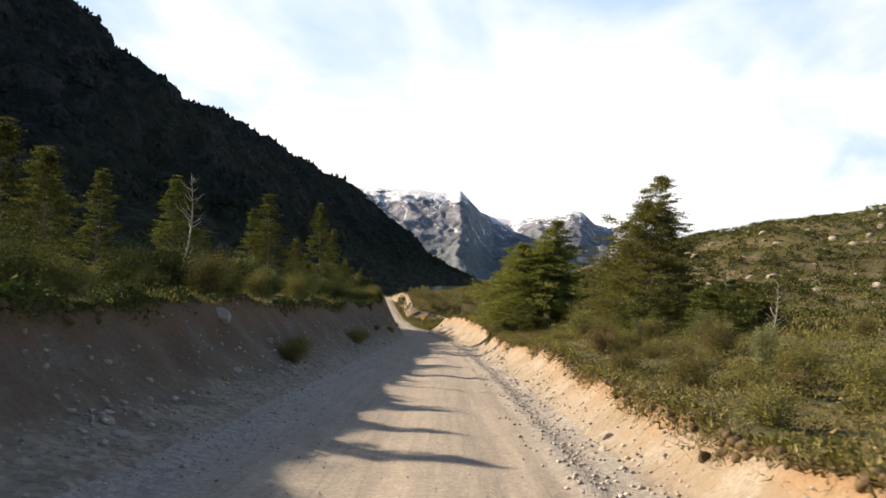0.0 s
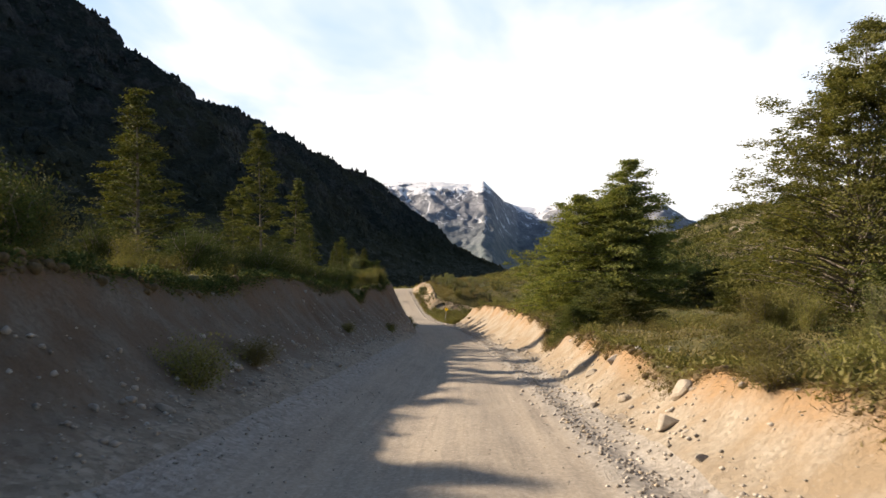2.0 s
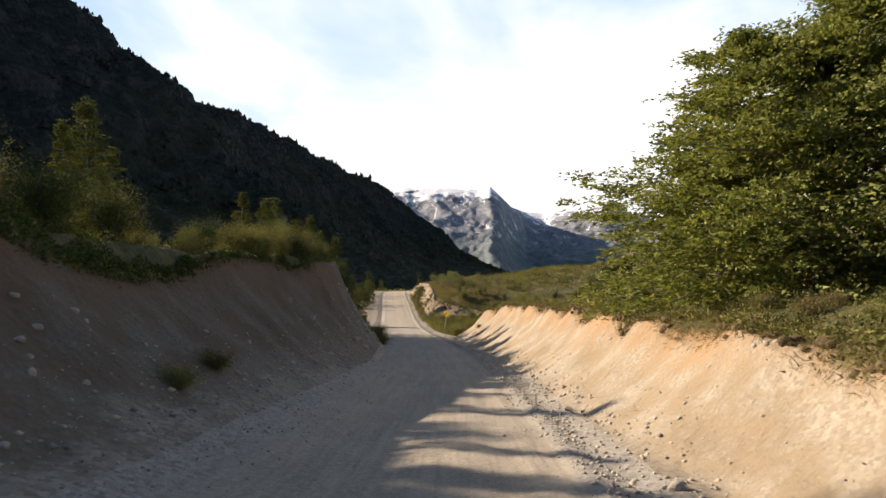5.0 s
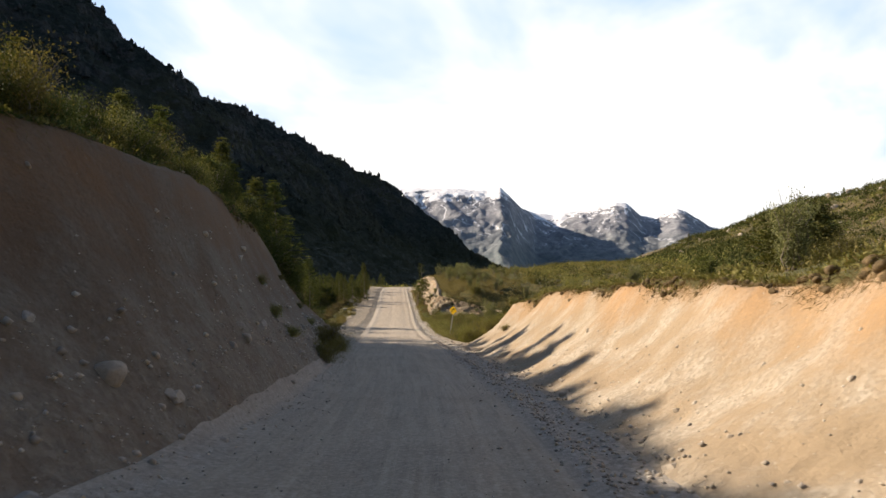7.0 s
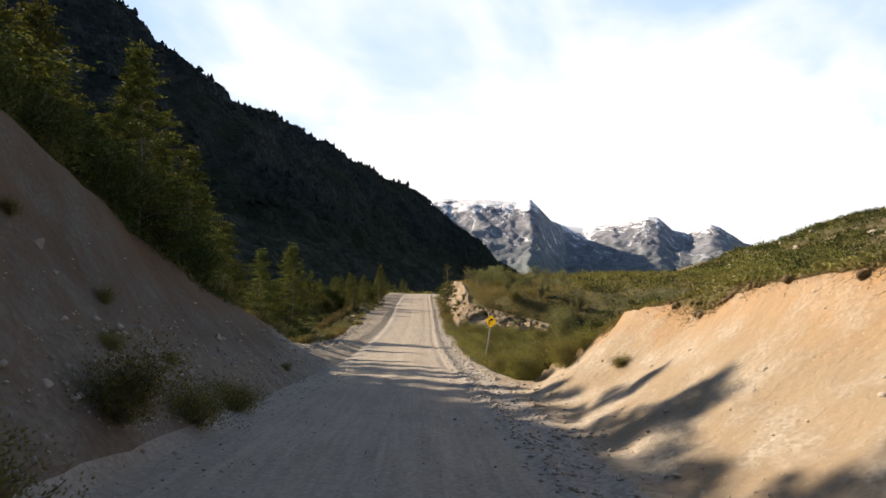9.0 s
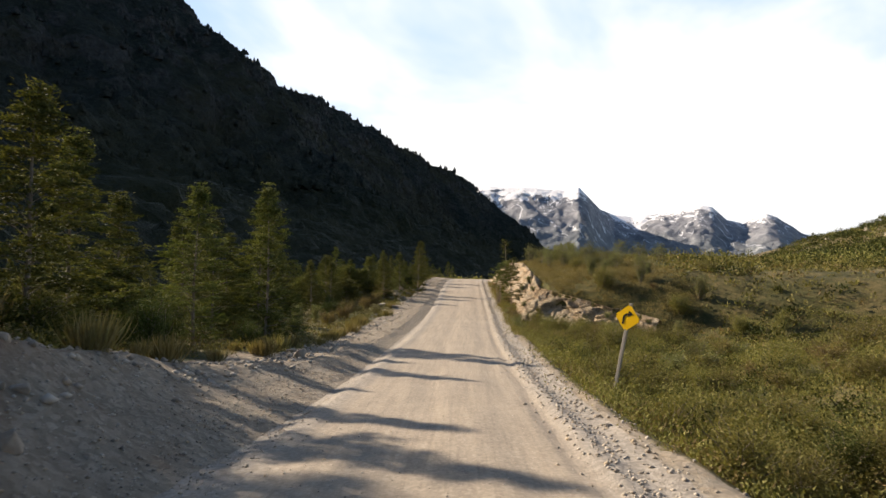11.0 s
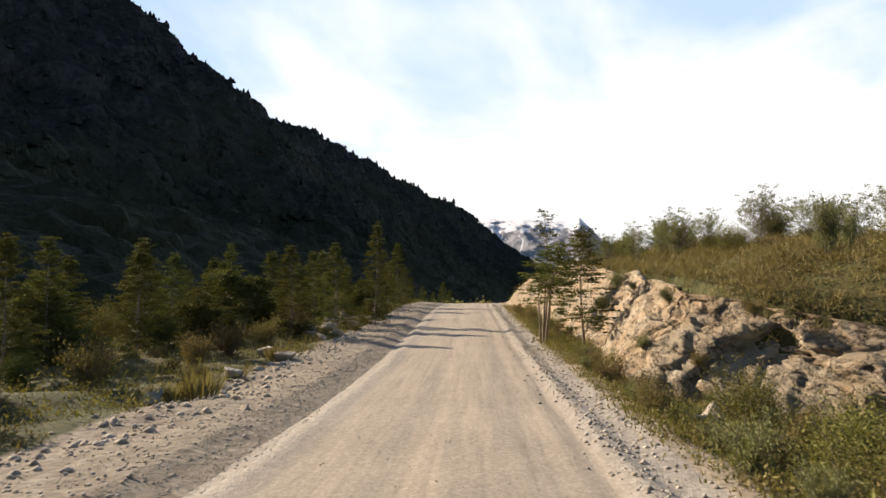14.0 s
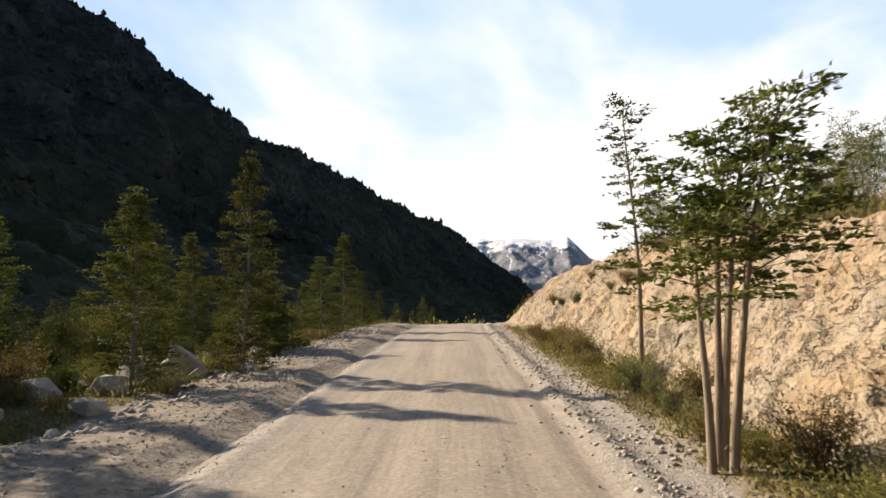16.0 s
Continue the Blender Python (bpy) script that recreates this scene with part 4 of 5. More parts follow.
# x, y, height, pattern
for x, y, h, k in [(-8.3, 55.5, 3.0, 0), (-7.8, 61.5, 2.4, 1), (-11.5, 55.0, 4.6, 3),
                   (-7.8, 12.3, 3.1, 1), (-8.4, 14.8, 3.1, 2), (-8.6, 17.4, 3.2, 3), (-11.5, 20.0, 4.0, 0), (-10.4, 27.0, 4.6, 1), (-12.2, 33.0, 5.4, 2),
                   (-12.8, 47.0, 5.8, 1), (-13.0, 62.0, 5.2, 2), (-12.0, 71.0, 3.6, 3), (-11.9, 83.6, 3.8, 0), (-12.4, 89.5, 4.6, 1), (-11.9, 101.0, 5.4, 3), (-9.8, 97.8, 4.2, 2), (-13.2, 103.5, 5.6, 0), (-11.0, 94.5, 4.6, 1), (-12.6, 98.5, 5.8, 2), (-10.9, 91.5, 3.2, 3), (-12.4, 105.6, 4.8, 0), (-13.4, 108.5, 5.0, 3), (-11.4, 103.4, 4.4, 1), (-14.0, 112.0, 4.8, 2), (-13.2, 94.0, 5.6, 0),
                   (-13.8, 106.0, 5.6, 3), (-16.2, 111.0, 6.6, 0), (-15.4, 115.0, 5.0, 1), (-16.6, 118.5, 4.2, 2),
                   (-17.0, 124.5, 4.4, 3), (-18.2, 128.0, 4.2, 0), (-20.4, 134.0, 3.4, 1), (-21.2, 146.0, 3.3, 2), (-21.8, 152.0, 3.4, 1), (-19.2, 158.0, 3.6, 0),
                   (-21.4, 161.0, 3.6, 2), (-20.4, 178.0, 3.4, 0), (-22.8, 172.0, 4.0, 2),
                   (-24.2, 158.0, 3.6, 3), (-25.6, 149.0, 3.4, 0), (-22.4, 140.0, 3.2, 2), (-26.8, 166.0, 3.8, 1), (-24.6, 182.0, 3.4, 3), (-22.0, 190.0, 3.0, 0), (-16.0, 121.5, 5.0, 2), (-19.4, 126.5, 4.6, 1), (-21.4, 141.5, 3.4, 3), (-22.2, 148.5, 3.6, 0), (-23.0, 154.0, 3.8, 1), (-24.0, 145.0, 3.8, 2), (-26.0, 138.0, 3.8, 3), (-22.6, 134.0, 3.6, 1), (-21.8, 167.5, 3.8, 3), (-25.2, 176.0, 3.6, 0)] + [(-23 - 16 * ((i * 37) % 17) / 17, 118 + i * 1.9, 2.4 + 1.2 * ((i * 13) % 7) / 7, i % 4) for i in range(64)]:
    ob = put_down(Y[k], x, y, h / 5.0 * 1.0, R.uniform(0, 360), 0.1)
    w = R.uniform(0.78, 1.05)
    ob.scale = (h / 5.0 * w, h / 5.0 * w, h / 5.0)

# taller ones that stand out: x, y, height of the tip in the world, pattern, width
for x, y, tip, k, w in [(-10.9, 43.4, 5.1, 0, 0.95), (-9.0, 50.9, 5.3, 1, 0.72), (-9.5, 58.9, 4.0, 2, 0.75), (-10.4, 67.0, 2.1, 3, 0.8), (-9.6, 92.0, 0.0, 0, 0.8),
                        (-15.6, 126.0, -2.2, 1, 0.8), (-16.6, 127.6, -2.6, 2, 0.85), (-17.7, 164.8, -2.1, 3, 0.62), (-19.0, 162.6, -3.3, 1, 0.95), (-21.1, 183.2, -1.2, 2, 0.8), (-26.7, 167.9, -2.6, 0, 0.7)]:
    ob = put_down(Y[k], x, y, 1.0, R.uniform(0, 360), 0.1)
    h = (tip - ground_z(x, y)) / 5.0
    ob.scale = (h * w, h * w, h)
# lone ones on the sunny hill
for i in range(26):
    x, y = R.uniform(70, 230), R.uniform(200, 420)
    ob = put_down(Y[i % 4], x, y, R.uniform(0.5, 1.1), R.uniform(0, 360), 0.1)

# trees at the foot of the rock face
tree_at("slender_beech_tree", "slender young tree with thin trunk and sparse feathery branches", -9.4, 163.4,
        make_tree(31, 5.2, 0.75, 46, 5, 20, bare=0.30, power=0.5, leaf=0.08, spray=0.16, rise=0.6, droop=0.1, gaps=0.35, wood=0.009, three=True, flat=0.08, material=LEAF_CONIFER, bark=BARK_TAN), 0)
tree_at("many_stemmed_beech_tree", "small tree with several bare trunks under a flat layered crown", -9.5, 157.0,
        make_tree(32, 3.7, 0.9, 130, 6, 22, bare=0.53, power=0.45, leaf=0.075, spray=0.20, stems=5, rise=0.25, droop=0.1, gaps=0.42, wood=0.022, lean=(0.6, 0.1), three=True, flat=0.06, material=LEAF_CONIFER, bark=BARK_TAN), 0)
tree_at("beech_tree", "small tree with one trunk and dark layered branches", -8.25, 153.5,
        make_tree(33, 3.85, 1.0, 84, 6, 24, bare=0.22, power=0.85, leaf=0.075, spray=0.19, rise=0.2, droop=0.12, gaps=0.2, wood=0.011, lean=(0.12, 0), three=True, flat=0.07, material=LEAF_CONIFER, bark=BARK_TAN), 0)
# dense evergreen bushes
bush = [make_tree(36 + k, 2.8, 1.7, 130, 8, 26, bare=0.0, power=0.6, leaf=0.10, spray=0.26, stems=3, three=True, flat=0.12, rise=0.35, droop=0.15, wood=0.012) for k in range(2)]
B = [pattern("evergreen_bush", m, "dense dark evergreen bush on the heath", "shrub", "evergreen bushes") for m in bush]
for x, y, k, sc in [(7.6, 87.0, 0, 0.8), (9.2, 89.0, 1, 0.7), (6.3, 90.5, 1, 0.45), (-16.8, 118.0, 0, 0.8), (-19.6, 131.0, 1, 0.8), (-21.4, 137.5, 0, 0.8), (-22.4, 143.0, 1, 0.8), (-23.0, 149.5, 0, 0.8), (-21.8, 155.5, 1, 0.7),
                    (-22.4, 160.0, 0, 1.0), (-20.0, 171.0, 1, 0.8), (-10.6, 92.5, 0, 1.0), (-11.3, 96.0, 1, 1.1), (-12.0, 99.5, 0, 1.1), (-12.4, 103.0, 1, 1.0), (12.0, 30.0, 0, 0.9), (16.0, 36.0, 1, 1.0), (17.5, 52.0, 0, 1.1), (14.0, 56.0, 1, 0.9), (15.0, 64.0, 0, 0.9), (10.5, 36.5, 1, 0.8), (18.5, 44.0, 1, 1.1), (4.9, 50.4, 0, 0.62), (6.0, 51.6, 1, 0.85), (5.2, 52.6, 1, 0.6), (7.0, 49.8, 0, 0.8), (6.4, 54.4, 0, 0.75)]:
    put_down(B[k], x, y, sc, R.uniform(0, 360), 0.05)

# a bleached snag among the bushes and a second one over the sandy bank
def snag(name, label, x, y, h, seed):
    rng = np.random.RandomState(seed)
    k = np.linspace(0, 1, 8)
    trunk = np.stack([0.08 * h * np.sin(3 * k), 0.05 * h * np.cos(2.5 * k), k * h], 1)
    trunk[0, 2] = -0.2
    tv, tf = tube(trunk, 0.011 * h * (1.05 - k) + 0.004, 7)
    e = new(name)
    child("trunk", mesh_of("trunk", tv, tf, DEADWOOD, False), e)
    for i in range(26):
        f = rng.uniform(0.3, 0.97)
        a = rng.uniform(0, 6.283)
        s = np.array([np.interp(f, k, trunk[:, j]) for j in range(3)])
        long = h * rng.uniform(0.12, 0.3) * (1.2 - f)
        t = np.linspace(0, 1, 5)
        p = s + np.stack([math.cos(a) * long * t, math.sin(a) * long * t, long * (0.5 * t + 0.3 * t * t)], 1)
        p[1:] += rng.normal(size=(4, 3)) * 0.04 * long
        bv, bf = tube(p, 0.0032 * h * (1.05 - t) + 0.002, 5)
        child("branch", mesh_of("branch", bv, bf, DEADWOOD, False), e)
    e.matrix_basis = pose(*settle(x, y), 0, 6, rng.uniform(0, 360))
    return tagged(e, label, "dead tree")


snag("dead_tree", "bleached leafless dead tree among green bushes", -8.3, 21.4, 4.1, 3)
snag("dead_tree", "short pale dead trunk standing in heath", 9.2, 19.5, 2.2, 5)

# ---------------------------------------------------------------- shrubs
S = {}
S["green"] = [pattern("shrub", make_shrub(40 + k, 1.5, 0.85, 22, 9000, 0.05, LEAF_SHRUB, 0.6), "leafy olive green shrub growing on the rough bank", "shrub", "green shrubs") for k in range(3)]
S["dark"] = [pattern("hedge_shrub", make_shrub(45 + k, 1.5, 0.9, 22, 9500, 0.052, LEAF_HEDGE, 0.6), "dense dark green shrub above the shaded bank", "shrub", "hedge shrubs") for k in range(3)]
S["grey"] = [pattern("upright_shrub", make_shrub(50 + k, 2.0, 0.6, 18, 8500, 0.048, LEAF_GREY, 1.3, 0.06), "upright grey-green shrub with slender leafy stems", "shrub", "upright shrubs") for k in range(3)]
S["heath"] = [pattern("heath_bush", make_shrub(60 + k, 0.7, 0.75, 28, 7000, 0.038, LEAF_SHRUB, 0.3, 0.22), "low dense heath bush with small green leaves", "shrub", "heath bushes") for k in range(3)]
S["sage"] = [pattern("sage_bush", make_shrub(65 + k, 0.8, 0.6, 22, 2600, 0.048, LEAF_GREY, 1.0, 0.11), "low grey-green bush on the stony verge", "shrub", "grey bushes") for k in range(2)]
S["dry"] = [pattern("dry_bush", make_shrub(70 + k, 0.8, 0.6, 24, 3000, 0.052, LEAF_DRY, 0.5, 0.15), "dry brown bush with fine twigs", "shrub", "dry bushes") for k in range(2)]

S["tall"] = [pattern("tall_shrub", make_tree(75 + k, 2.9, 1.15, 110, 7, 18, bare=0.12, power=0.45, leaf=0.062, spray=0.17, stems=6, rise=0.75, droop=0.05, gaps=0.22, wood=0.009, three=True, flat=0.35, material=LEAF_GREY), "tall airy grey-green shrub with many thin stems", "shrub", "tall shrubs") for k in range(2)]


def shrub(kind, x, y, scale, tall=1.0):
    return put_down(R.choice(S[kind]), x, y, scale, R.uniform(0, 360), 0.05, tall)


def at_u(u, y):
    return float(xc(y)) + u


# left bank top: a thick hedge of mixed shrubs that thins out away from the road
for i in range(74):
    y = -6 + i * 1.42 + R.uniform(-0.6, 0.6)
    u = float(edge_l(y)) - R.uniform(0.5, 1.8)
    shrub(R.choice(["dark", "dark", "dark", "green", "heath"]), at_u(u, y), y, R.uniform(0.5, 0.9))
for i in range(64):
    y = -4 + i * 1.62 + R.uniform(-0.8, 0.8)
    u = float(edge_l(y)) - R.uniform(2.2, 6.5)
    shrub(R.choice(["dark", "dark", "grey", "dark"]), at_u(u, y), y, R.uniform(0.6, 1.15) if y < 58 else R.uniform(0.5, 0.85))
# left of the wide shoulder
for i in range(60):
    y = 104 + i * 1.5 + R.uniform(-0.8, 0.8)
    u = -6.3 - R.uniform(0.4, 2.8) if y > 112 else -7.2 - R.uniform(0, 3)
    if y > 130:
        u -= 0.7
    shrub(R.choice(["dark", "dark", "heath", "dry", "grey"]), at_u(u, y), y, R.uniform(0.5, 0.95) if y < 130 else R.uniform(0.35, 0.65))
for i in range(40):
    y = 102 + i * 2.3 + R.uniform(-1, 1)
    shrub(R.choice(["dark", "dark", "green"]), at_u(-R.uniform(9.0, 16), y), y, R.uniform(0.8, 1.3))
# right: low heath and bushes behind the sandy edge
for i in range(84):
    y = 0 + i * 1.22 + R.uniform(-0.6, 0.6)
    top = float(curve(RT_Y, RT_H, y, 1.2))
    u = 2.4 + abs(top) / 0.85 + R.uniform(0.7, 3.4) + (0.6 if y > 50 else 0) + (1.3 if 34 < y < 54 else 0)
    if 72 < y < 98:
        u += 1.6
    shrub(R.choice(["heath", "heath", "green", "dry"]), at_u(u, y), y, R.uniform(0.45, 0.85) if y < 70 else R.uniform(0.4, 0.65), R.uniform(0.8, 1.1))
for i in range(70):
    y = 6 + i * 2.1 + R.uniform(-1, 1)
    shrub(R.choice(["green", "heath", "green", "grey"]) if y < 105 else R.choice(["heath", "green", "heath"]), at_u(R.uniform(7.5, 20), y), y, R.uniform(0.45, 0.8) if y < 60 else R.uniform(0.6, 1.0))
for i in range(30):
    y = 4 + i * 1.4 + R.uniform(-0.6, 0.6)
    shrub(R.choice(["green", "grey", "heath"]), at_u(R.uniform(4.8, 10.5), y), y, R.uniform(0.4, 0.62))
# the low ground beside the raised road
for i in range(30):
    y = R.uniform(102.5, 114)
    shrub(R.choice(["green", "dark", "green", "heath"]), at_u(R.uniform(3.3, 7.0), y), y, R.uniform(0.45, 0.75))
for i in range(56):
    y = 104.5 + i * 0.66 + R.uniform(-0.4, 0.4)
    shrub(R.choice(["heath", "heath", "green"]), at_u(R.uniform(3.5, 7.5), y), y, R.uniform(0.6, 1.0))
for i in range(110):
    y = R.uniform(100, 136)
    shrub(R.choice(["heath", "sage", "green", "heath", "dry"]), at_u(R.uniform(4.5, 20), y), y, R.uniform(0.6, 1.1))
# verge under the rock face, and bushes on its top
for i in range(56):
    y = 138 + i * 0.72 + R.uniform(-0.4, 0.4)
    rf = float(curve(RT_Y, RF_U, y, 1.2))
    shrub(R.choice(["sage", "dry", "heath", "dry"]), at_u(R.uniform(2.65, min(max(rf - 0.1, 2.8), 6.0)), y), y, R.uniform(0.45, 0.85), R.uniform(0.8, 1.3))
for i in range(46):
    y = 141 + i * 1.04 + R.uniform(-0.4, 0.4)
    shrub(R.choice(["grey", "grey", "dry", "green", "grey"]), at_u(R.uniform(8.0, 12.5) + (3.0 if y < 150 else 0), y), y, R.uniform(0.5, 0.85))
for i in range(70):
    y = R.uniform(136, 146)
    shrub(R.choice(["heath", "dry", "green", "heath"]), at_u(R.uniform(3.6, 11), y), y, R.uniform(0.5, 0.95))
# plants rooted in the ledges of the rock face
for i in range(18):
    y = R.uniform(141, 180)
    rt, rf = float(curve(RT_Y, RT_H, y, 1.2)), float(curve(RT_Y, RF_U, y, 1.2))
    k = R.uniform(0.15, 0.9)
    ob = copy_thing(R.choice(S[R.choice(["sage", "dry", "sage"])]), pose(float(xc(y)) + rf + rt / 1.55 * k - 0.28, y, float(zr(y)) + rt * k - 0.08, 0, 0, R.uniform(0, 360)))
    s = R.uniform(0.3, 0.6)
    ob.scale = (s, s, s)
for x, y, s, k in [(5.6, 82.5, 0.9, "grey"), (-2.6, 155.5, 0.62, "tall"), (-1.6, 157.6, 0.58, "tall"), (-4.2, 166, 0.66, "tall"), (-0.6, 153.5, 0.5, "tall"), (-6.4, 170.0, 0.6, "tall"),
                   (-0.4, 105.0, 0.9, "grey"), (0.0, 106.2, 1.1, "green"), (-0.9, 106.0, 0.9, "green"), (-5.6, 163.0, 0.6, "tall"), (-4.4, 160.0, 0.66, "tall"), (1.4, 156.0, 0.6, "tall"), (-3.6, 158.6, 0.56, "tall"), (-7.6, 172.0, 0.66, "tall"), (3.2, 159.0, 0.55, "tall"), (0.4, 161.0, 0.6, "tall")]:
    shrub(k, x, y, s)
for i in range(30):
    y = 70 + i * 0.95 + R.uniform(-0.4, 0.4)
    shrub(R.choice(["dark", "green", "dark", "heath"]), at_u(float(edge_l(y)) - R.uniform(0.3, 1.3), y), y, R.uniform(0.55, 0.85))
for i in range(16):
    y = 134 + i * 0.75 + R.uniform(-0.3, 0.3)
    shrub(R.choice(["heath", "sage", "dry"]), at_u(R.uniform(3.4, 7.6) if y < 141 else R.uniform(2.7, 3.6), y), y, R.uniform(0.7, 1.0) if y < 140 else R.uniform(0.45, 0.75))
# a few plants rooted on the shaded bank
for i in range(9):
    y = R.uniform(80, 102)
    shrub("heath", at_u(-2.85 - R.uniform(0.3, 2.0), y), y, R.uniform(0.25, 0.45))
for i in range(12):
    y = R.uniform(93, 101)
    shrub("dark", at_u(-R.uniform(5.4, 7.6), y), y, R.uniform(0.8, 1.2))
for i in range(22):
    y = R.uniform(84, 106)
    shrub(R.choice(["dark", "grey", "dark"]), at_u(-R.uniform(7.2, 10.5), y), y, R.uniform(0.8, 1.3))
for y, d, s in [(17, 0.5, 0.8), (19, 0.9, 0.6), (30, 0.5, 0.9), (33, 0.7, 0.6), (45, 1.2, 0.5), (58, 0.7, 0.5), (60, 1.2, 0.5), (88, 0.7, 0.9), (91, 1.2, 1.0), (93, 0.6, 0.8), (95, 0.5, 0.7)]:
    shrub("heath", at_u(float(curve(LT_Y, LF_U, y, 2)) + 0.25 - 0.5 * d, y), y, s)
for y, u, s in [(48.6, 4.5, 0.8), (49.2, 4.9, 0.9), (48.2, 5.0, 0.8), (49.8, 5.4, 0.9), (48.8, 4.1, 0.6), (49.6, 4.3, 0.6), (98, 4.2, 0.35), (28, 3.2, 0.5)]:
    shrub("heath", at_u(u, y), y, s)

for y, u, s in [(158.5, -7.0, 1.0), (155.5, -7.4, 1.1), (152.4, -7.6, 1.0), (149.2, -7.4, 0.9), (161.5, -8.2, 1.1), (140.5, -7.2, 0.9), (144.6, -7.6, 1.0), (135.0, -7.0, 0.8)]:
    shrub("dry", at_u(u, y), y, s, 1.3)
# dry grass along the shoulder
G = [make_tussock(80 + k, 0.45, 0.5, 150, GRASS_DRY) for k in range(2)]
for i in range(46):
    y = R.uniform(112, 178) if i < 34 else R.uniform(100, 112)
    t = new("grass_tussock", R.choice(G))
    u = -5.1 - R.uniform(0, 1.2)
    s = R.uniform(0.6, 1.5)
    t.matrix_basis = pose(*settle(at_u(u, y), y), 0, 0, R.uniform(0, 360)) @ Matrix.Diagonal((s, s, s, 1))
    tagged(t, "tussock of dry straw-coloured grass beside the shoulder", "grass tussock", "grass tussocks")

for p in STORE:
    for o in (*p.children_recursive, p):
        bpy.data.objects.remove(o)


# ---------------------------------------------------------------- ground cover
def carpet(name, count, box, height, leaf, per, material, label, seed, keep=None, fine=False, slim=0.42):
    """Many low tufts of leaves over a stretch of ground (u0, u1, y0, y1)."""
    rng = np.random.RandomState(seed)
    u0, u1, y0, y1 = box
    u = u0 + (u1 - u0) * rng.uniform(0, 1, count) ** 1.5
    y = rng.uniform(y0, y1, count)
    if keep is not None:
        ok = keep(u, y)
        u, y = u[ok], y[ok]
    x = u + xc(y)
    patch = 0.55 + 0.45 * wave(x, y, seed, 4.0)
    ok = patch > rng.uniform(-0.2, 0.75, len(x))
    x, y, patch = x[ok], y[ok], patch[ok]
    base = np.stack([x, y, land(x, y) - 0.02], 1)
    h = height * rng.uniform(0.4, 1.2, len(x)) * (0.5 + patch)
    b = np.repeat(base, per, 0)
    hh = np.repeat(h, per)
    m = len(b)
    b = b + np.stack([rng.normal(size=m) * hh * 0.8, rng.normal(size=m) * hh * 0.8, np.abs(rng.normal(size=m)) * hh * 0.45], 1)
    along = rng.normal(size=(m, 3)) * 0.6 + [0, 0, 0.75]
    v, f = blades(rng, b, along, leaf * rng.uniform(0.6, 1.5, m), leaf * slim * rng.uniform(0.7, 1.3, m), 0.1, fine)
    return tagged(new(name, mesh_of(name, v, f, material)), label, "ground cover", kind="stuff")


def on_top_r(u, y):
    rt, rf = curve(RT_Y, RT_H, y, 1.2), curve(RT_Y, RF_U, y, 1.2)
    kr = 0.85 + 0.75 * rock_zone(y)
    return (u > rf + np.maximum(rt, 0) / kr - 0.12 + 0.5 * (rt < 0.1)) | ((y > 123) & (y < 142) & (u > 2.95))


def on_verge(u, y):
    return u < curve(RT_Y, RF_U, y, 1.2) - 0.1


def on_top_l(u, y):
    return u < edge_l(y) + 0.12


carpet("heath", 15000, (2.9, 24, -6, 103), 0.22, 0.062, 28, LEAF_SHRUB, "low green heath plants over the rough ground", 101, on_top_r, True)
carpet("dry_heath", 6000, (2.9, 24, -6, 200), 0.18, 0.085, 16, LEAF_DRY, "dry brown heath and grass between the bushes", 102, on_top_r, True)
carpet("heath", 9000, (2.9, 15, 103, 138), 0.36, 0.062, 42, LEAF_SHRUB, "dense green heath beside the raised road", 110, on_top_r, True)
carpet("dry_heath", 3500, (2.9, 30, 103, 140), 0.36, 0.062, 38, LEAF_DRY, "brown heath beside the raised road", 111, on_top_r, True)
carpet("heath", 3500, (2.5, 9.0, 134, 172), 0.26, 0.06, 22, LEAF_SHRUB, "green verge plants below the rock face", 114, on_verge, True)
carpet("dry_heath", 2500, (2.45, 9.0, 134, 186), 0.22, 0.06, 22, LEAF_DRY, "dry verge plants below the rock face", 115, on_verge, True)
carpet("heath", 5000, (3.2, 26, 135, 210), 0.24, 0.07, 20, LEAF_SHRUB, "low green heath on the rock top", 103, on_top_r, True)
carpet("dry_heath", 2200, (3.8, 14, 143.5, 151), 0.2, 0.06, 26, LEAF_DRY, "brown heath over the rock ledges", 117, lambda u, y: u > curve(RT_Y, RF_U, y, 1.2) + 0.5, True)
carpet("dry_grass", 8000, (4.0, 14, 140, 192), 0.26, 0.24, 26, GRASS_DRY, "tall dry grass above the rock face", 116, on_top_r, True, 0.07)
carpet("heath", 8000, (-4.2, -20, -6, 110), 0.20, 0.062, 24, LEAF_SHRUB, "low shaded green heath above the bank", 104, on_top_l, True)
carpet("dry_heath", 5000, (-5.0, -26, 100, 215), 0.2, 0.07, 18, LEAF_DRY, "dry brown undergrowth beside the shoulder", 105, on_top_l, True)
carpet("heath", 8000, (-5.6, -34, 100, 215), 0.34, 0.08, 20, LEAF_SHRUB, "green undergrowth beside the shoulder", 106, on_top_l, True)
carpet("heath", 12000, (14, 100, 30, 330), 0.50, 0.24, 12, LEAF_SHRUB, "bushes on the far heath", 107)
carpet("dry_heath", 4500, (14, 120, 30, 330), 0.45, 0.24, 10, LEAF_DRY, "brown bushes on the far heath", 112)
carpet("hillside_scrub", 15000, (60, 330, 120, 460), 1.25, 0.5, 13, LEAF_HEDGE, "dark scrub scattered over the sunny hill", 108)
carpet("hillside_scrub", 7000, (60, 330, 120, 460), 0.9, 0.5, 10, LEAF_DRY, "brown scrub scattered over the sunny hill", 113)


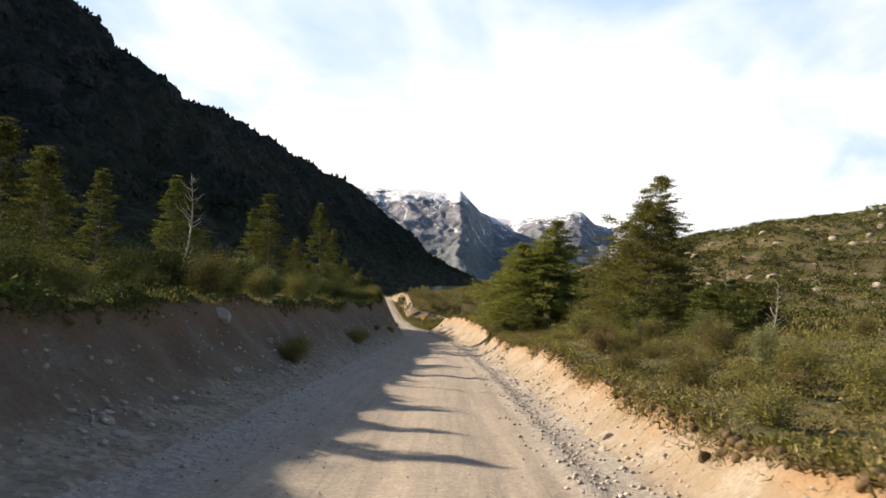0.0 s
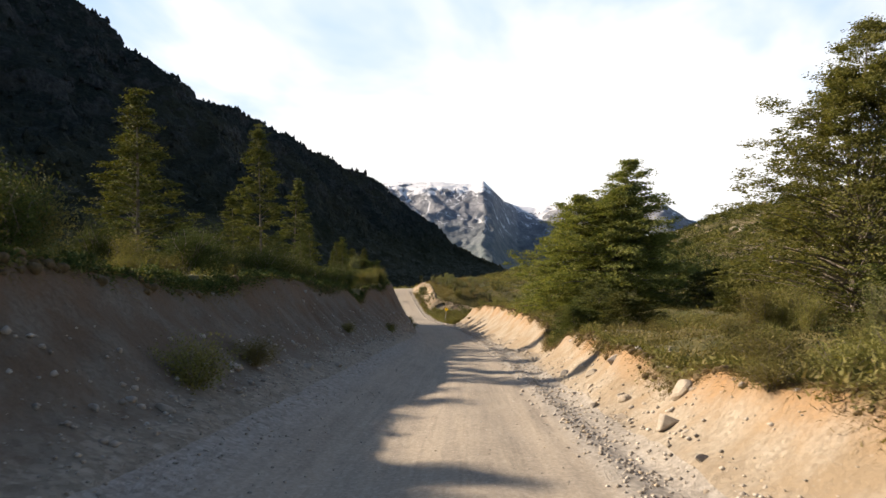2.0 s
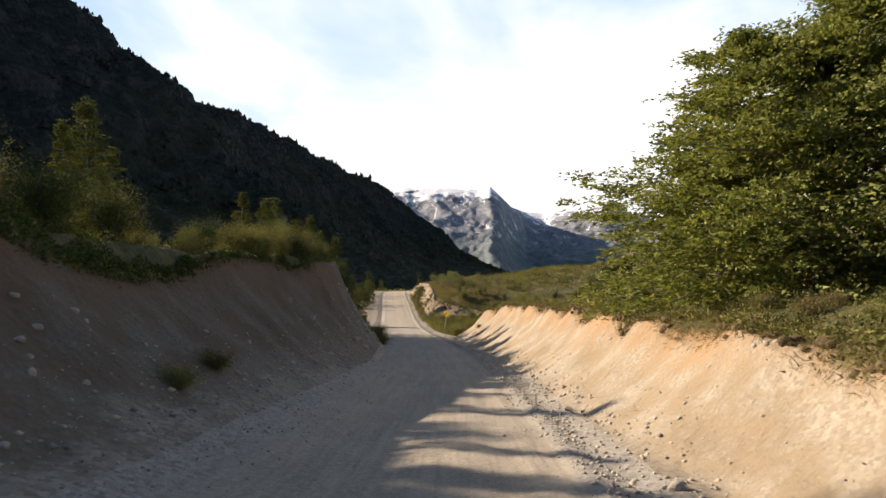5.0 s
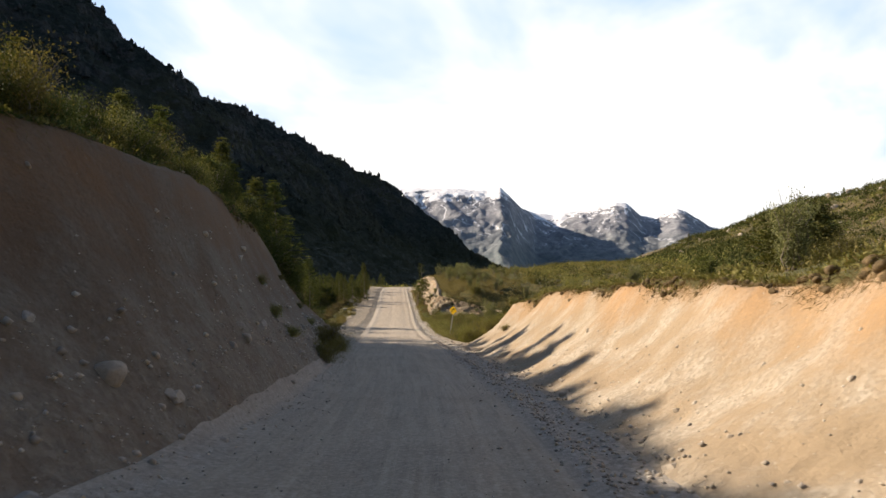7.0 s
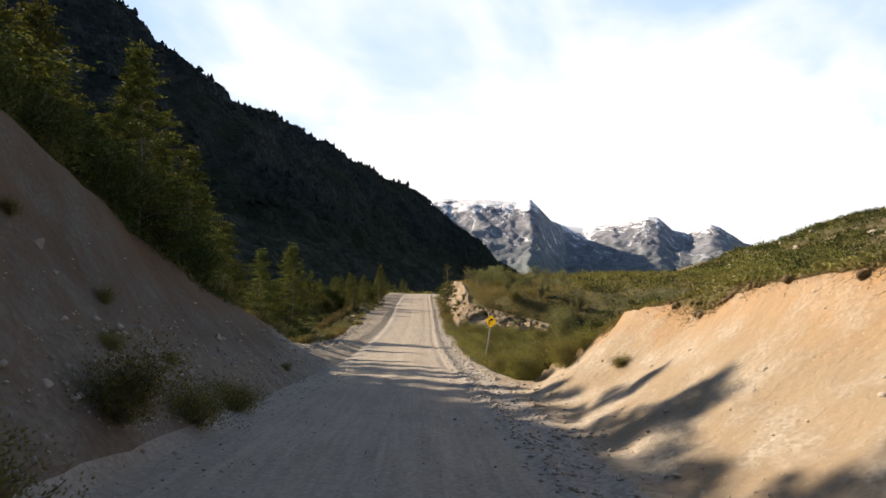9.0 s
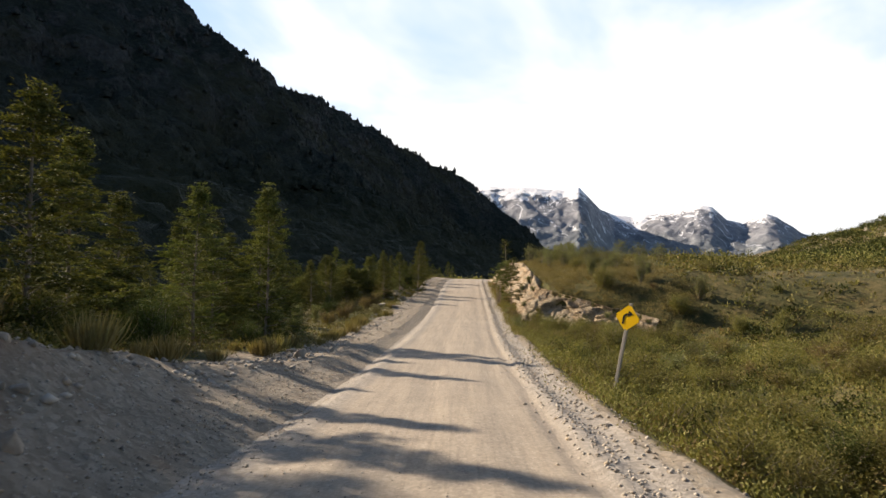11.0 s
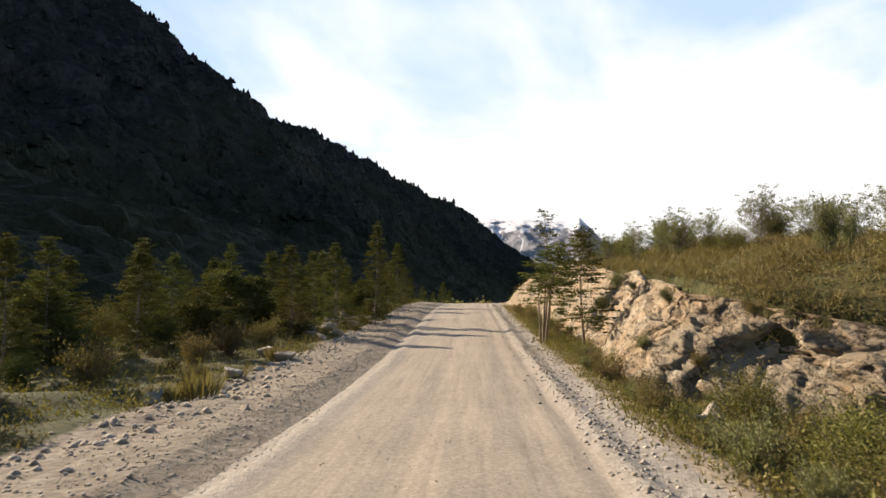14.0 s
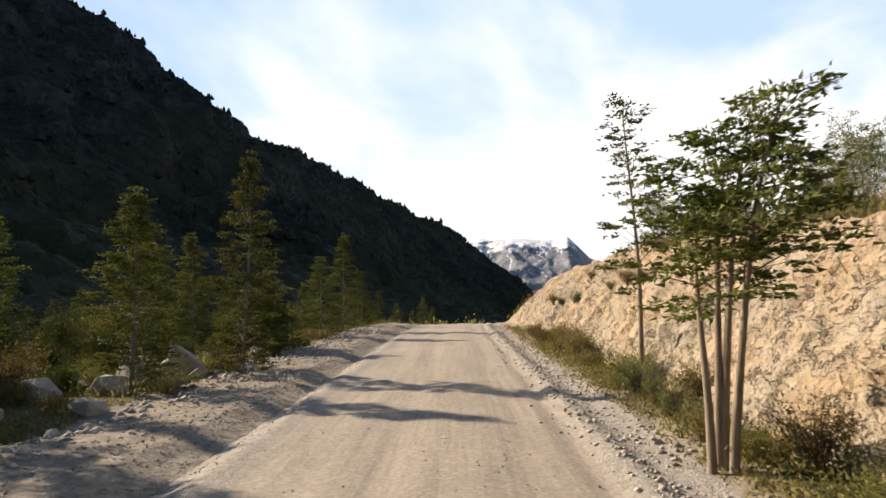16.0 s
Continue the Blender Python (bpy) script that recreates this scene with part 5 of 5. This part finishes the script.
def clumps(name, count, box, size, leaf, per, material, label, seed, least=None):
    """Rounded bushes, each a dome of leaves, strewn in patches over a stretch of ground (x0, x1, y0, y1), at least so far from the road's middle."""
    rng = np.random.RandomState(seed)
    x0, x1, y0, y1 = box
    x, y = x0 + (x1 - x0) * rng.uniform(0, 1, count) ** 1.3, rng.uniform(y0, y1, count)
    ok = 0.5 + 0.5 * wave(x, y, seed, 38.0 if least is None else 7.0) > rng.uniform(-0.1, 0.9, count)
    if least is not None:
        ok &= (x - xc(y) > least) & on_top_r(x - xc(y) - 0.5, y)
    x, y = x[ok], y[ok]
    r = size * rng.uniform(0.35, 1.0, len(x)) ** 1.6
    d = unit(rng.normal(size=(len(x), per, 3)))
    d[..., 2] = np.abs(d[..., 2])
    d = d * rng.uniform(0.55, 1.0, (len(x), per, 1)) * (0.75 + 0.5 * rng.uniform(size=(len(x), per, 1)))
    at = np.stack([x, y, land(x, y) - 0.1], 1)[:, None] + d * r[:, None, None] * np.array([1.0, 1.0, 0.9])
    m = at.shape[0] * per
    v, f = blades(rng, at.reshape(-1, 3), d.reshape(-1, 3) + rng.normal(size=(m, 3)) * 0.35, leaf * rng.uniform(0.6, 1.4, m), leaf * 0.6, 0.1, True)
    return tagged(new(name, mesh_of(name, v, f, material)), label, "scrub", kind="stuff")


clumps("hillside_bushes", 5200, (45, 300, 120, 460), 3.2, 0.6, 60, LEAF_HEDGE, "dark rounded bushes over the sunny hillside", 140)
clumps("hillside_bushes", 4200, (40, 300, 120, 460), 2.4, 0.5, 50, LEAF_SHRUB, "olive rounded bushes over the sunny hillside", 141)
clumps("heath_bushes", 2600, (5, 75, 100, 330), 1.5, 0.2, 80, LEAF_SHRUB, "olive bushes on the rough heath", 142)
clumps("heath_bushes", 1500, (5, 75, 100, 330), 1.5, 0.2, 80, LEAF_HEDGE, "dark bushes on the rough heath", 143)
clumps("low_bushes", 1000, (-6, 16, 103, 143), 1.15, 0.075, 190, LEAF_SHRUB, "low rounded olive bushes beside the raised road", 144, 3.6)
clumps("low_bushes", 900, (-6, 16, 103, 143), 1.15, 0.075, 190, LEAF_HEDGE, "low rounded dark bushes beside the raised road", 145, 3.6)
clumps("low_bushes", 1000, (5, 24, 4, 100), 0.7, 0.062, 150, LEAF_SHRUB, "low rounded olive bushes behind the sandy bank", 146, 5.5)
clumps("low_bushes", 800, (5, 24, 4, 100), 0.7, 0.062, 150, LEAF_HEDGE, "low rounded dark bushes behind the sandy bank", 147, 5.5)
carpet("heath", 4000, (-14, 24, 205, 420), 0.5, 0.35, 10, LEAF_SHRUB, "bushes on the valley floor", 109)


# ragged turf hanging over the top edge of the cuts
def fringe(name, y0, y1, n, edge, seed, label):
    rng = np.random.RandomState(seed)
    y = rng.uniform(y0, y1, n)
    u = edge(y) + rng.normal(size=n) * 0.10
    x = u + xc(y)
    z = land(x, y) + 0.03
    b = np.stack([x, y, z], 1)
    s = -1.0 if u.mean() > 0 else 1.0
    along = np.stack([np.full(n, s) * 0.6, rng.normal(size=n) * 0.5, rng.normal(size=n) * 0.6 - 0.25], 1)
    v, f = blades(rng, b, along, rng.uniform(0.04, 0.16, n), rng.uniform(0.004, 0.012, n), 0.15, True)
    return tagged(new(name, mesh_of(name, v, f, LEAF_DRY)), label, "turf", kind="stuff")


fringe("turf_edge", 0, 103, 42000, edge_r, 120, "ragged dry turf hanging over the sandy cut")
fringe("turf_edge", -4, 104, 30000, edge_l, 121, "dark ragged turf hanging over the shaded cut")


def edge_mat(name, y0, y1, n, edge, seed, material, label, out):
    """A thick mat of small leaves lying over the top edge of a cut."""
    rng = np.random.RandomState(seed)
    y = rng.uniform(y0, y1, n)
    e = edge(y)
    thick = np.clip(0.55 + 0.6 * wave(e * 0, y, seed, 3.0), 0.05, 1.3)
    side = (rng.uniform(-0.5, 0.0, n) + np.abs(rng.normal(size=n)) * 0.10) * thick
    x = e + out * side + xc(y)
    z = land(x, y) + rng.uniform(-0.02, 0.24, n) * thick * np.where(side > 0, 0.6, 1.0)
    along = np.stack([out * (0.4 + rng.normal(size=n) * 0.5), rng.normal(size=n) * 0.6, rng.normal(size=n) * 0.6 + 0.1], 1)
    v, f = blades(rng, np.stack([x, y, z], 1), along, rng.uniform(0.04, 0.11, n), rng.uniform(0.02, 0.05, n), 0.1, True)
    return tagged(new(name, mesh_of(name, v, f, material)), label, "turf", kind="stuff")


edge_mat("turf_mat", -4, 104, 75000, edge_l, 125, LEAF_HEDGE, "thick green mat of plants over the shaded cut's edge, darkened for shade", 1.0)
edge_mat("turf_mat", 0, 103, 30000, lambda y: edge_r(y) + 0.15, 126, LEAF_SHRUB, "green mat of low plants along the sandy cut's edge", -1.0)


# small trees and scrub that cover the dark mountain
def forest(name, count, seed, q0, q1, size, label):
    rng = np.random.RandomState(seed)
    y = rng.uniform(150, 1240, count)
    q = q0 + (q1 - q0) * rng.uniform(0, 1, count)
    rx_ = curve(RIDGE_Y, RIDGE_X, y, 18)
    foot_ = np.interp(y, [-500, 0, 400, 900, 1180, 1340], [-60, -60, -45, -20, 60, 160])
    x = rx_ + q * (foot_ - rx_)
    cr = curve(RIDGE_Y, RIDGE_H, y, 18) / 200
    z = mountain_z(q, y) - 6 + cr * (7 * fractal(x, y, 40, 150, 6, 0.55) * smooth((q + 0.02) / 0.15 + 0.2) * smooth((1.05 - q) / 0.55) + 1.6 * fractal(x, y, 60, 14, 3, 0.6))
    x = x + 6 * fractal(x + 300, y, 50, 90, 4) * smooth((1.05 - q) / 0.3)
    h = size * rng.uniform(0.4, 1.3, count) * (1 + 0.8 * (rng.uniform(0, 1, count) > 0.93))
    r = h * rng.uniform(0.25, 0.5, count)
    a = np.arange(5) * 6.283 / 5
    ring = np.stack([np.cos(a), np.sin(a), np.zeros(5)], 1)
    tiers = [(0.05, 1.0), (0.45, 0.75), (1.0, 0.06)]
    v = np.stack([np.stack([x, y, z - 0.4], 1)[:, None] + np.stack([ring[:, 0] * s, ring[:, 1] * s, ring[:, 2]], 1)[None] * r[:, None, None] * (1 + 0.25 * rng.normal(size=(count, 5, 1)))
                  + np.array([0, 0, 1.0]) * (h * t)[:, None, None] for t, s in tiers], 1)
    f = []
    for t in range(2):
        for k in range(5):
            m = (k + 1) % 5
            f.append((t * 5 + k, t * 5 + m, (t + 1) * 5 + m, (t + 1) * 5 + k))
    f = np.array(f)[None] + (np.arange(count) * 15)[:, None, None]
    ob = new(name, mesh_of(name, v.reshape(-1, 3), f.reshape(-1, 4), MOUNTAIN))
    ob.scale = (FAR_OFF, FAR_OFF, FAR_OFF)
    return tagged(ob, label, "forest", kind="stuff")


forest("forest", 900, 130, -0.015, 0.02, 3.6, "small dark trees along the mountain crest")
forest("forest", 7000, 131, 0.03, 0.7, 3.2, "dark scrub forest on the mountainside")

# ---------------------------------------------------------------- stones
K = [make_stone(200 + k, (1, R.uniform(0.65, 0.95), R.uniform(0.45, 0.75))) for k in range(8)]
KB = [make_boulder(220 + k) for k in range(7)]
K += KB[:4]


def stone(x, y, size, sink=0.3, group="stones at the road edge", label="grey-tan broken stone half set in earth"):
    ob = new("stone", R.choice(K))
    ob.matrix_basis = pose(x, y, ground_z(x, y) + size * (0.25 - sink), R.uniform(-25, 25), R.uniform(-25, 25), R.uniform(0, 360)) @ Matrix.Diagonal((size, size, size, 1))
    return tagged(ob, label, "stone", group)


for i in range(60):      # shaded bank face and its foot
    y = R.uniform(6, 100)
    stone(at_u(-2.75 - abs(R.gauss(0, 0.9)), y), y, R.uniform(0.10, 0.30), group="stones in the shaded bank", label="pale stone lying on the shaded earth bank")
for y, u, s in [(14.4, -4.6, 0.5), (35.2, -3.3, 0.32), (75, -3.5, 0.45), (72.5, -2.9, 0.3), (71, -4.4, 0.42), (84, -4.4, 0.3), (17.8, -5.1, 0.4)]:
    stone(at_u(u, y), y, s, group="stones in the shaded bank", label="pale stone lying on the shaded earth bank")
for i in range(80):      # foot of the sunny bank
    y = R.uniform(5, 104)
    stone(at_u(2.2 + abs(R.gauss(0, 0.5)), y), y, R.uniform(0.07, 0.24), group="stones below the sandy bank", label="tan stone fallen from the sandy bank")
for y, u, s in [(30.6, 3.1, 0.55), (29.6, 2.6, 0.42), (32.5, 2.7, 0.3), (9.9, 2.3, 0.24), (10.5, 2.5, 0.2), (53, 2.6, 0.4), (52, 2.9, 0.3), (70.2, 2.4, 0.42), (36, 2.8, 0.4), (35, 3.1, 0.5), (38.5, 2.6, 0.35)]:
    stone(at_u(u, y), y, s, group="stones below the sandy bank", label="tan stone fallen from the sandy bank")
SANDY = [R.uniform(8, 102) for i in range(260)]      # small stones standing in the sandy bank
for i in range(70):      # stony rim of the wide shoulder
    y = R.uniform(106, 190)
    stone(at_u(-4.7 + R.gauss(0, 0.45), y), y, R.uniform(0.10, 0.34), group="stones on the shoulder rim", label="grey broken stone on the gravel shoulder rim")
for y, u, s in [(150.7, -5.3, 0.7), (153, -6.6, 0.7), (165, -6.2, 1.15), (166.5, -5.9, 0.9), (163.6, -6.8, 1.2), (168.4, -5.7, 0.8), (162.0, -6.4, 0.9), (157, -5.7, 0.6), (160, -5.6, 0.6), (170, -5.9, 0.7),
                (164.4, -5.6, 0.7), (162.8, -5.5, 0.5), (161.2, -7.2, 1.0), (165.8, -7.0, 1.0), (159.0, -6.6, 0.7), (121, -5.2, 0.4), (123, -4.3, 0.35), (119.5, -4.6, 0.5), (147.5, -5.6, 0.6), (144, -5.9, 0.5), (144.6, 4.4, 0.6), (145.4, 4.0, 0.9), (146.4, 4.6, 0.7)]:
    ob = new("boulder", R.choice(KB))
    x = at_u(u, y)
    ob.matrix_basis = pose(x, y, ground_z(x, y) + s * 0.12, R.uniform(-30, 30), R.uniform(-30, 30), R.uniform(0, 360)) @ Matrix.Diagonal((s, s, s, 1))
    tagged(ob, "angular pale boulder beside the gravel shoulder" if u < 0 else "angular tan boulder below the rock face", "boulder", "boulders beside the shoulder" if u < 0 else "boulders below the rock face")


K_SMALL = [make_stone(240 + k, (1, R.uniform(0.6, 0.95), R.uniform(0.4, 0.75)), 6, 2) for k in range(6)]


def strewn(name, spots, label, category, material=STONE):
    """Many stones in one mesh: x, y, size, depth in the ground."""
    pieces = []
    for x, y, size, sink in spots:
        me = R.choice(K_SMALL)
        co = np.zeros(len(me.vertices) * 3, np.float32)
        me.vertices.foreach_get("co", co)
        turn = np.array(Euler((R.uniform(-0.4, 0.4), R.uniform(-0.4, 0.4), R.uniform(0, 6.283))).to_matrix())
        tri = [tuple(q.vertices) for q in me.polygons if len(q.vertices) == 3]
        pieces.append((co.reshape(-1, 3) @ turn.T * size + [x, y, ground_z(x, y) + size * (0.25 - sink)], tri))
    v, f = joined(pieces)
    return tagged(new(name, mesh_of(name, v, f, material)), label, category, kind="stuff")


strewn("bank_stones", [(at_u(float(curve(RT_Y, RF_U, y, 1.2)) + R.uniform(0.1, 1.9), y), y, R.uniform(0.04, 0.15), 0.40) for y in SANDY], "small tan stones set in the sandy bank", "stones")
CLODS = [R.uniform(2, 102) for i in range(620)]
strewn("bank_stones", [(at_u(float(curve(LT_Y, LF_U, y, 2)) + 0.2 - abs(R.gauss(0, 0.8)), y), y, 0.05 + 0.16 * R.random() ** 2.5, 0.36) for y in CLODS], "stones and clods set in the shaded earth bank", "stones")
for edge, side, n, label in ((edge_r, 1.0, 1100, "torn sods of rooty soil along the sandy cut's edge"), (edge_l, -1.0, 1000, "dark torn sods of rooty soil along the shaded cut's edge")):
    sods = []
    for y in [R.uniform(4, 100) for i in range(n)]:
        if wave(0.0, y, 152 if side > 0 else 153, 6.0) > R.uniform(-1.1, 0.5):
            sods.append((at_u(float(edge(y)) + side * R.gauss(0.0, 0.07), y), y, R.uniform(0.07, 0.24), 0.22))
    strewn("turf_sods", sods, label, "turf", SOIL)
strewn("hill_outcrops", [(R.uniform(60, 260), R.uniform(170, 410), R.uniform(1.2, 5.5), 0.28) for i in range(130)], "weathered tan rock outcrops on the grassy hill", "rocks")
for i in range(40):
    y = R.uniform(105, 186)
    stone(at_u(2.2 + R.gauss(0, 0.12), y), y, R.uniform(0.07, 0.2), group="stones at the road edge")


def pebbles(name, n, seed, where, size, label):
    rng = np.random.RandomState(seed)
    u, y = where(rng, n)
    x = u + xc(y)
    z = land(x, y)
    s = size * rng.uniform(0.4, 1.6, len(x)) ** 1.4
    oct_ = np.array([[1, 0, 0], [-1, 0, 0], [0, 1, 0], [0, -1, 0], [0, 0, 0.7], [0, 0, -0.7]], float)
    a = rng.uniform(0, 6.283, len(x))
    sq = rng.uniform(0.6, 1.1, (len(x), 6, 1))
    p = oct_[None] * sq * s[:, None, None]
    q = np.stack([p[..., 0] * np.cos(a)[:, None] - p[..., 1] * np.sin(a)[:, None], p[..., 0] * np.sin(a)[:, None] + p[..., 1] * np.cos(a)[:, None], p[..., 2]], -1)
    v = q + np.stack([x, y, z + s * 0.15], 1)[:, None]
    tri = np.array([(0, 2, 4), (2, 1, 4), (1, 3, 4), (3, 0, 4), (2, 0, 5), (1, 2, 5), (3, 1, 5), (0, 3, 5)])
    f = tri[None] + (np.arange(len(x)) * 6)[:, None, None]
    return tagged(new(name, mesh_of(name, v.reshape(-1, 3), f.reshape(-1, 3), PEBBLES)), label, "gravel", kind="stuff")


pebbles("gravel", 9000, 300, lambda r, n: (r.normal(size=n) * 0.35 + 1.95, r.uniform(2, 190, n)), 0.028, "loose gravel along the road edge")
pebbles("gravel", 9000, 301, lambda r, n: (r.normal(size=n) * 0.6 - 3.1, r.uniform(2, 112, n)), 0.017, "loose gravel at the foot of the shaded bank")
pebbles("gravel", 15000, 302, lambda r, n: (-2.6 - np.abs(r.normal(size=n)) * 1.3, r.uniform(104, 190, n)), 0.014, "loose gravel over the wide shoulder")
pebbles("gravel", 5000, 305, lambda r, n: (-3.1 - np.abs(r.normal(size=n)) * 1.3, r.uniform(106, 190, n)), 0.022, "broken stones over the wide shoulder")
pebbles("gravel", 1600, 307, lambda r, n: (-4.9 + r.normal(size=n) * 0.4, r.uniform(107, 190, n)), 0.055, "rubble along the shoulder rim")
pebbles("gravel", 4000, 308, lambda r, n: (1.75 + r.normal(size=n) * 0.14, r.uniform(2, 190, n)), 0.024, "coarse gravel ridge along the road edge")
pebbles("gravel", 700, 309, lambda r, n: (2.4 + np.abs(r.normal(size=n)) * 0.3, r.uniform(2, 104, n)), 0.032, "stony debris at the foot of the sandy bank")
pebbles("gravel", 900, 306, lambda r, n: (-3.2 - np.abs(r.normal(size=n)) * 0.6, r.uniform(2, 106, n)), 0.045, "broken stones below the shaded bank")
pebbles("gravel", 9000, 303, lambda r, n: (r.uniform(-2.6, 1.6, n), r.uniform(4, 185, n)), 0.010, "small gravel on the road surface")
pebbles("gravel", 3500, 304, lambda r, n: (2.3 + np.abs(r.normal(size=n)) * 1.1, r.uniform(2, 103, n)), 0.014, "small stones in the sandy bank")


# ---------------------------------------------------------------- bend sign
def bend_sign(x, y, z):
    """A yellow diamond with a black arrow that bends right, on a timber post."""
    yellow, black, post_mat = mat_plain("sign_yellow", (1.0, 0.60, 0.012), 0.35, amount=0.06), mat_plain("sign_black", (0.02, 0.02, 0.02), 0.5), mat_plain("grey_timber_post", (0.36, 0.33, 0.29), 0.85)
    e = new("road_sign")
    g = ground_z(x, y)
    bm = bmesh.new()
    bmesh.ops.create_cube(bm, size=1)
    h = z - g + 0.35
    bmesh.ops.scale(bm, vec=(0.08, 0.06, h + 0.3), verts=bm.verts)
    bmesh.ops.translate(bm, vec=(0, 0.05, h / 2 - 0.15), verts=bm.verts)
    bmesh.ops.bevel(bm, geom=list(bm.edges), offset=0.008, segments=1, affect="EDGES")
    part("post", bm, post_mat, e, "grey square post")
    bm = bmesh.new()
    bmesh.ops.create_cube(bm, size=1)
    bmesh.ops.scale(bm, vec=(0.47, 0.012, 0.47), verts=bm.verts)
    bmesh.ops.bevel(bm, geom=[k for k in bm.edges if abs(k.verts[0].co.y - k.verts[1].co.y) > 0.005], offset=0.04, segments=4, affect="EDGES")
    bmesh.ops.rotate(bm, matrix=Matrix.Rotation(radians(45), 3, "Y"), verts=bm.verts)
    bmesh.ops.translate(bm, vec=(0, 0, z - g), verts=bm.verts)
    plate = part("plate", bm, yellow, e, "yellow diamond plate")
    # arrow: a bent stroke and a head
    stroke = [(-0.09, -0.17)] + [(-0.09 + 0.12 * (1 - math.cos(a)), -0.01 + 0.10 * math.sin(a)) for a in np.linspace(0, 1.35, 7)]
    bm = bmesh.new()
    w = 0.026
    rows = []
    for i, (px, pz) in enumerate(stroke):
        q = stroke[min(i + 1, len(stroke) - 1)], stroke[max(i - 1, 0)]
        d = Vector((q[0][0] - q[1][0], q[0][1] - q[1][1])).normalized()
        rows.append([bm.verts.new((px - d.y * w, -0.011, pz + d.x * w + z - g)), bm.verts.new((px + d.y * w, -0.011, pz - d.x * w + z - g))])
    for a, b in zip(rows, rows[1:]):
        bm.faces.new((a[0], a[1], b[1], b[0]))
    px, pz = stroke[-1]
    bm.faces.new([bm.verts.new((px + dx, -0.011, pz + dz + z - g)) for dx, dz in ((0.0, -0.075), (0.12, 0.02), (0.0, 0.09))])
    part("arrow", bm, black, plate, "black arrow bending right")
    e.matrix_basis = pose(x, y, g, 0, 11, -31)
    return tagged(e, "yellow diamond bend sign with black arrow on post", "road sign")


bend_sign(-3.4, 118.5, -6.43)
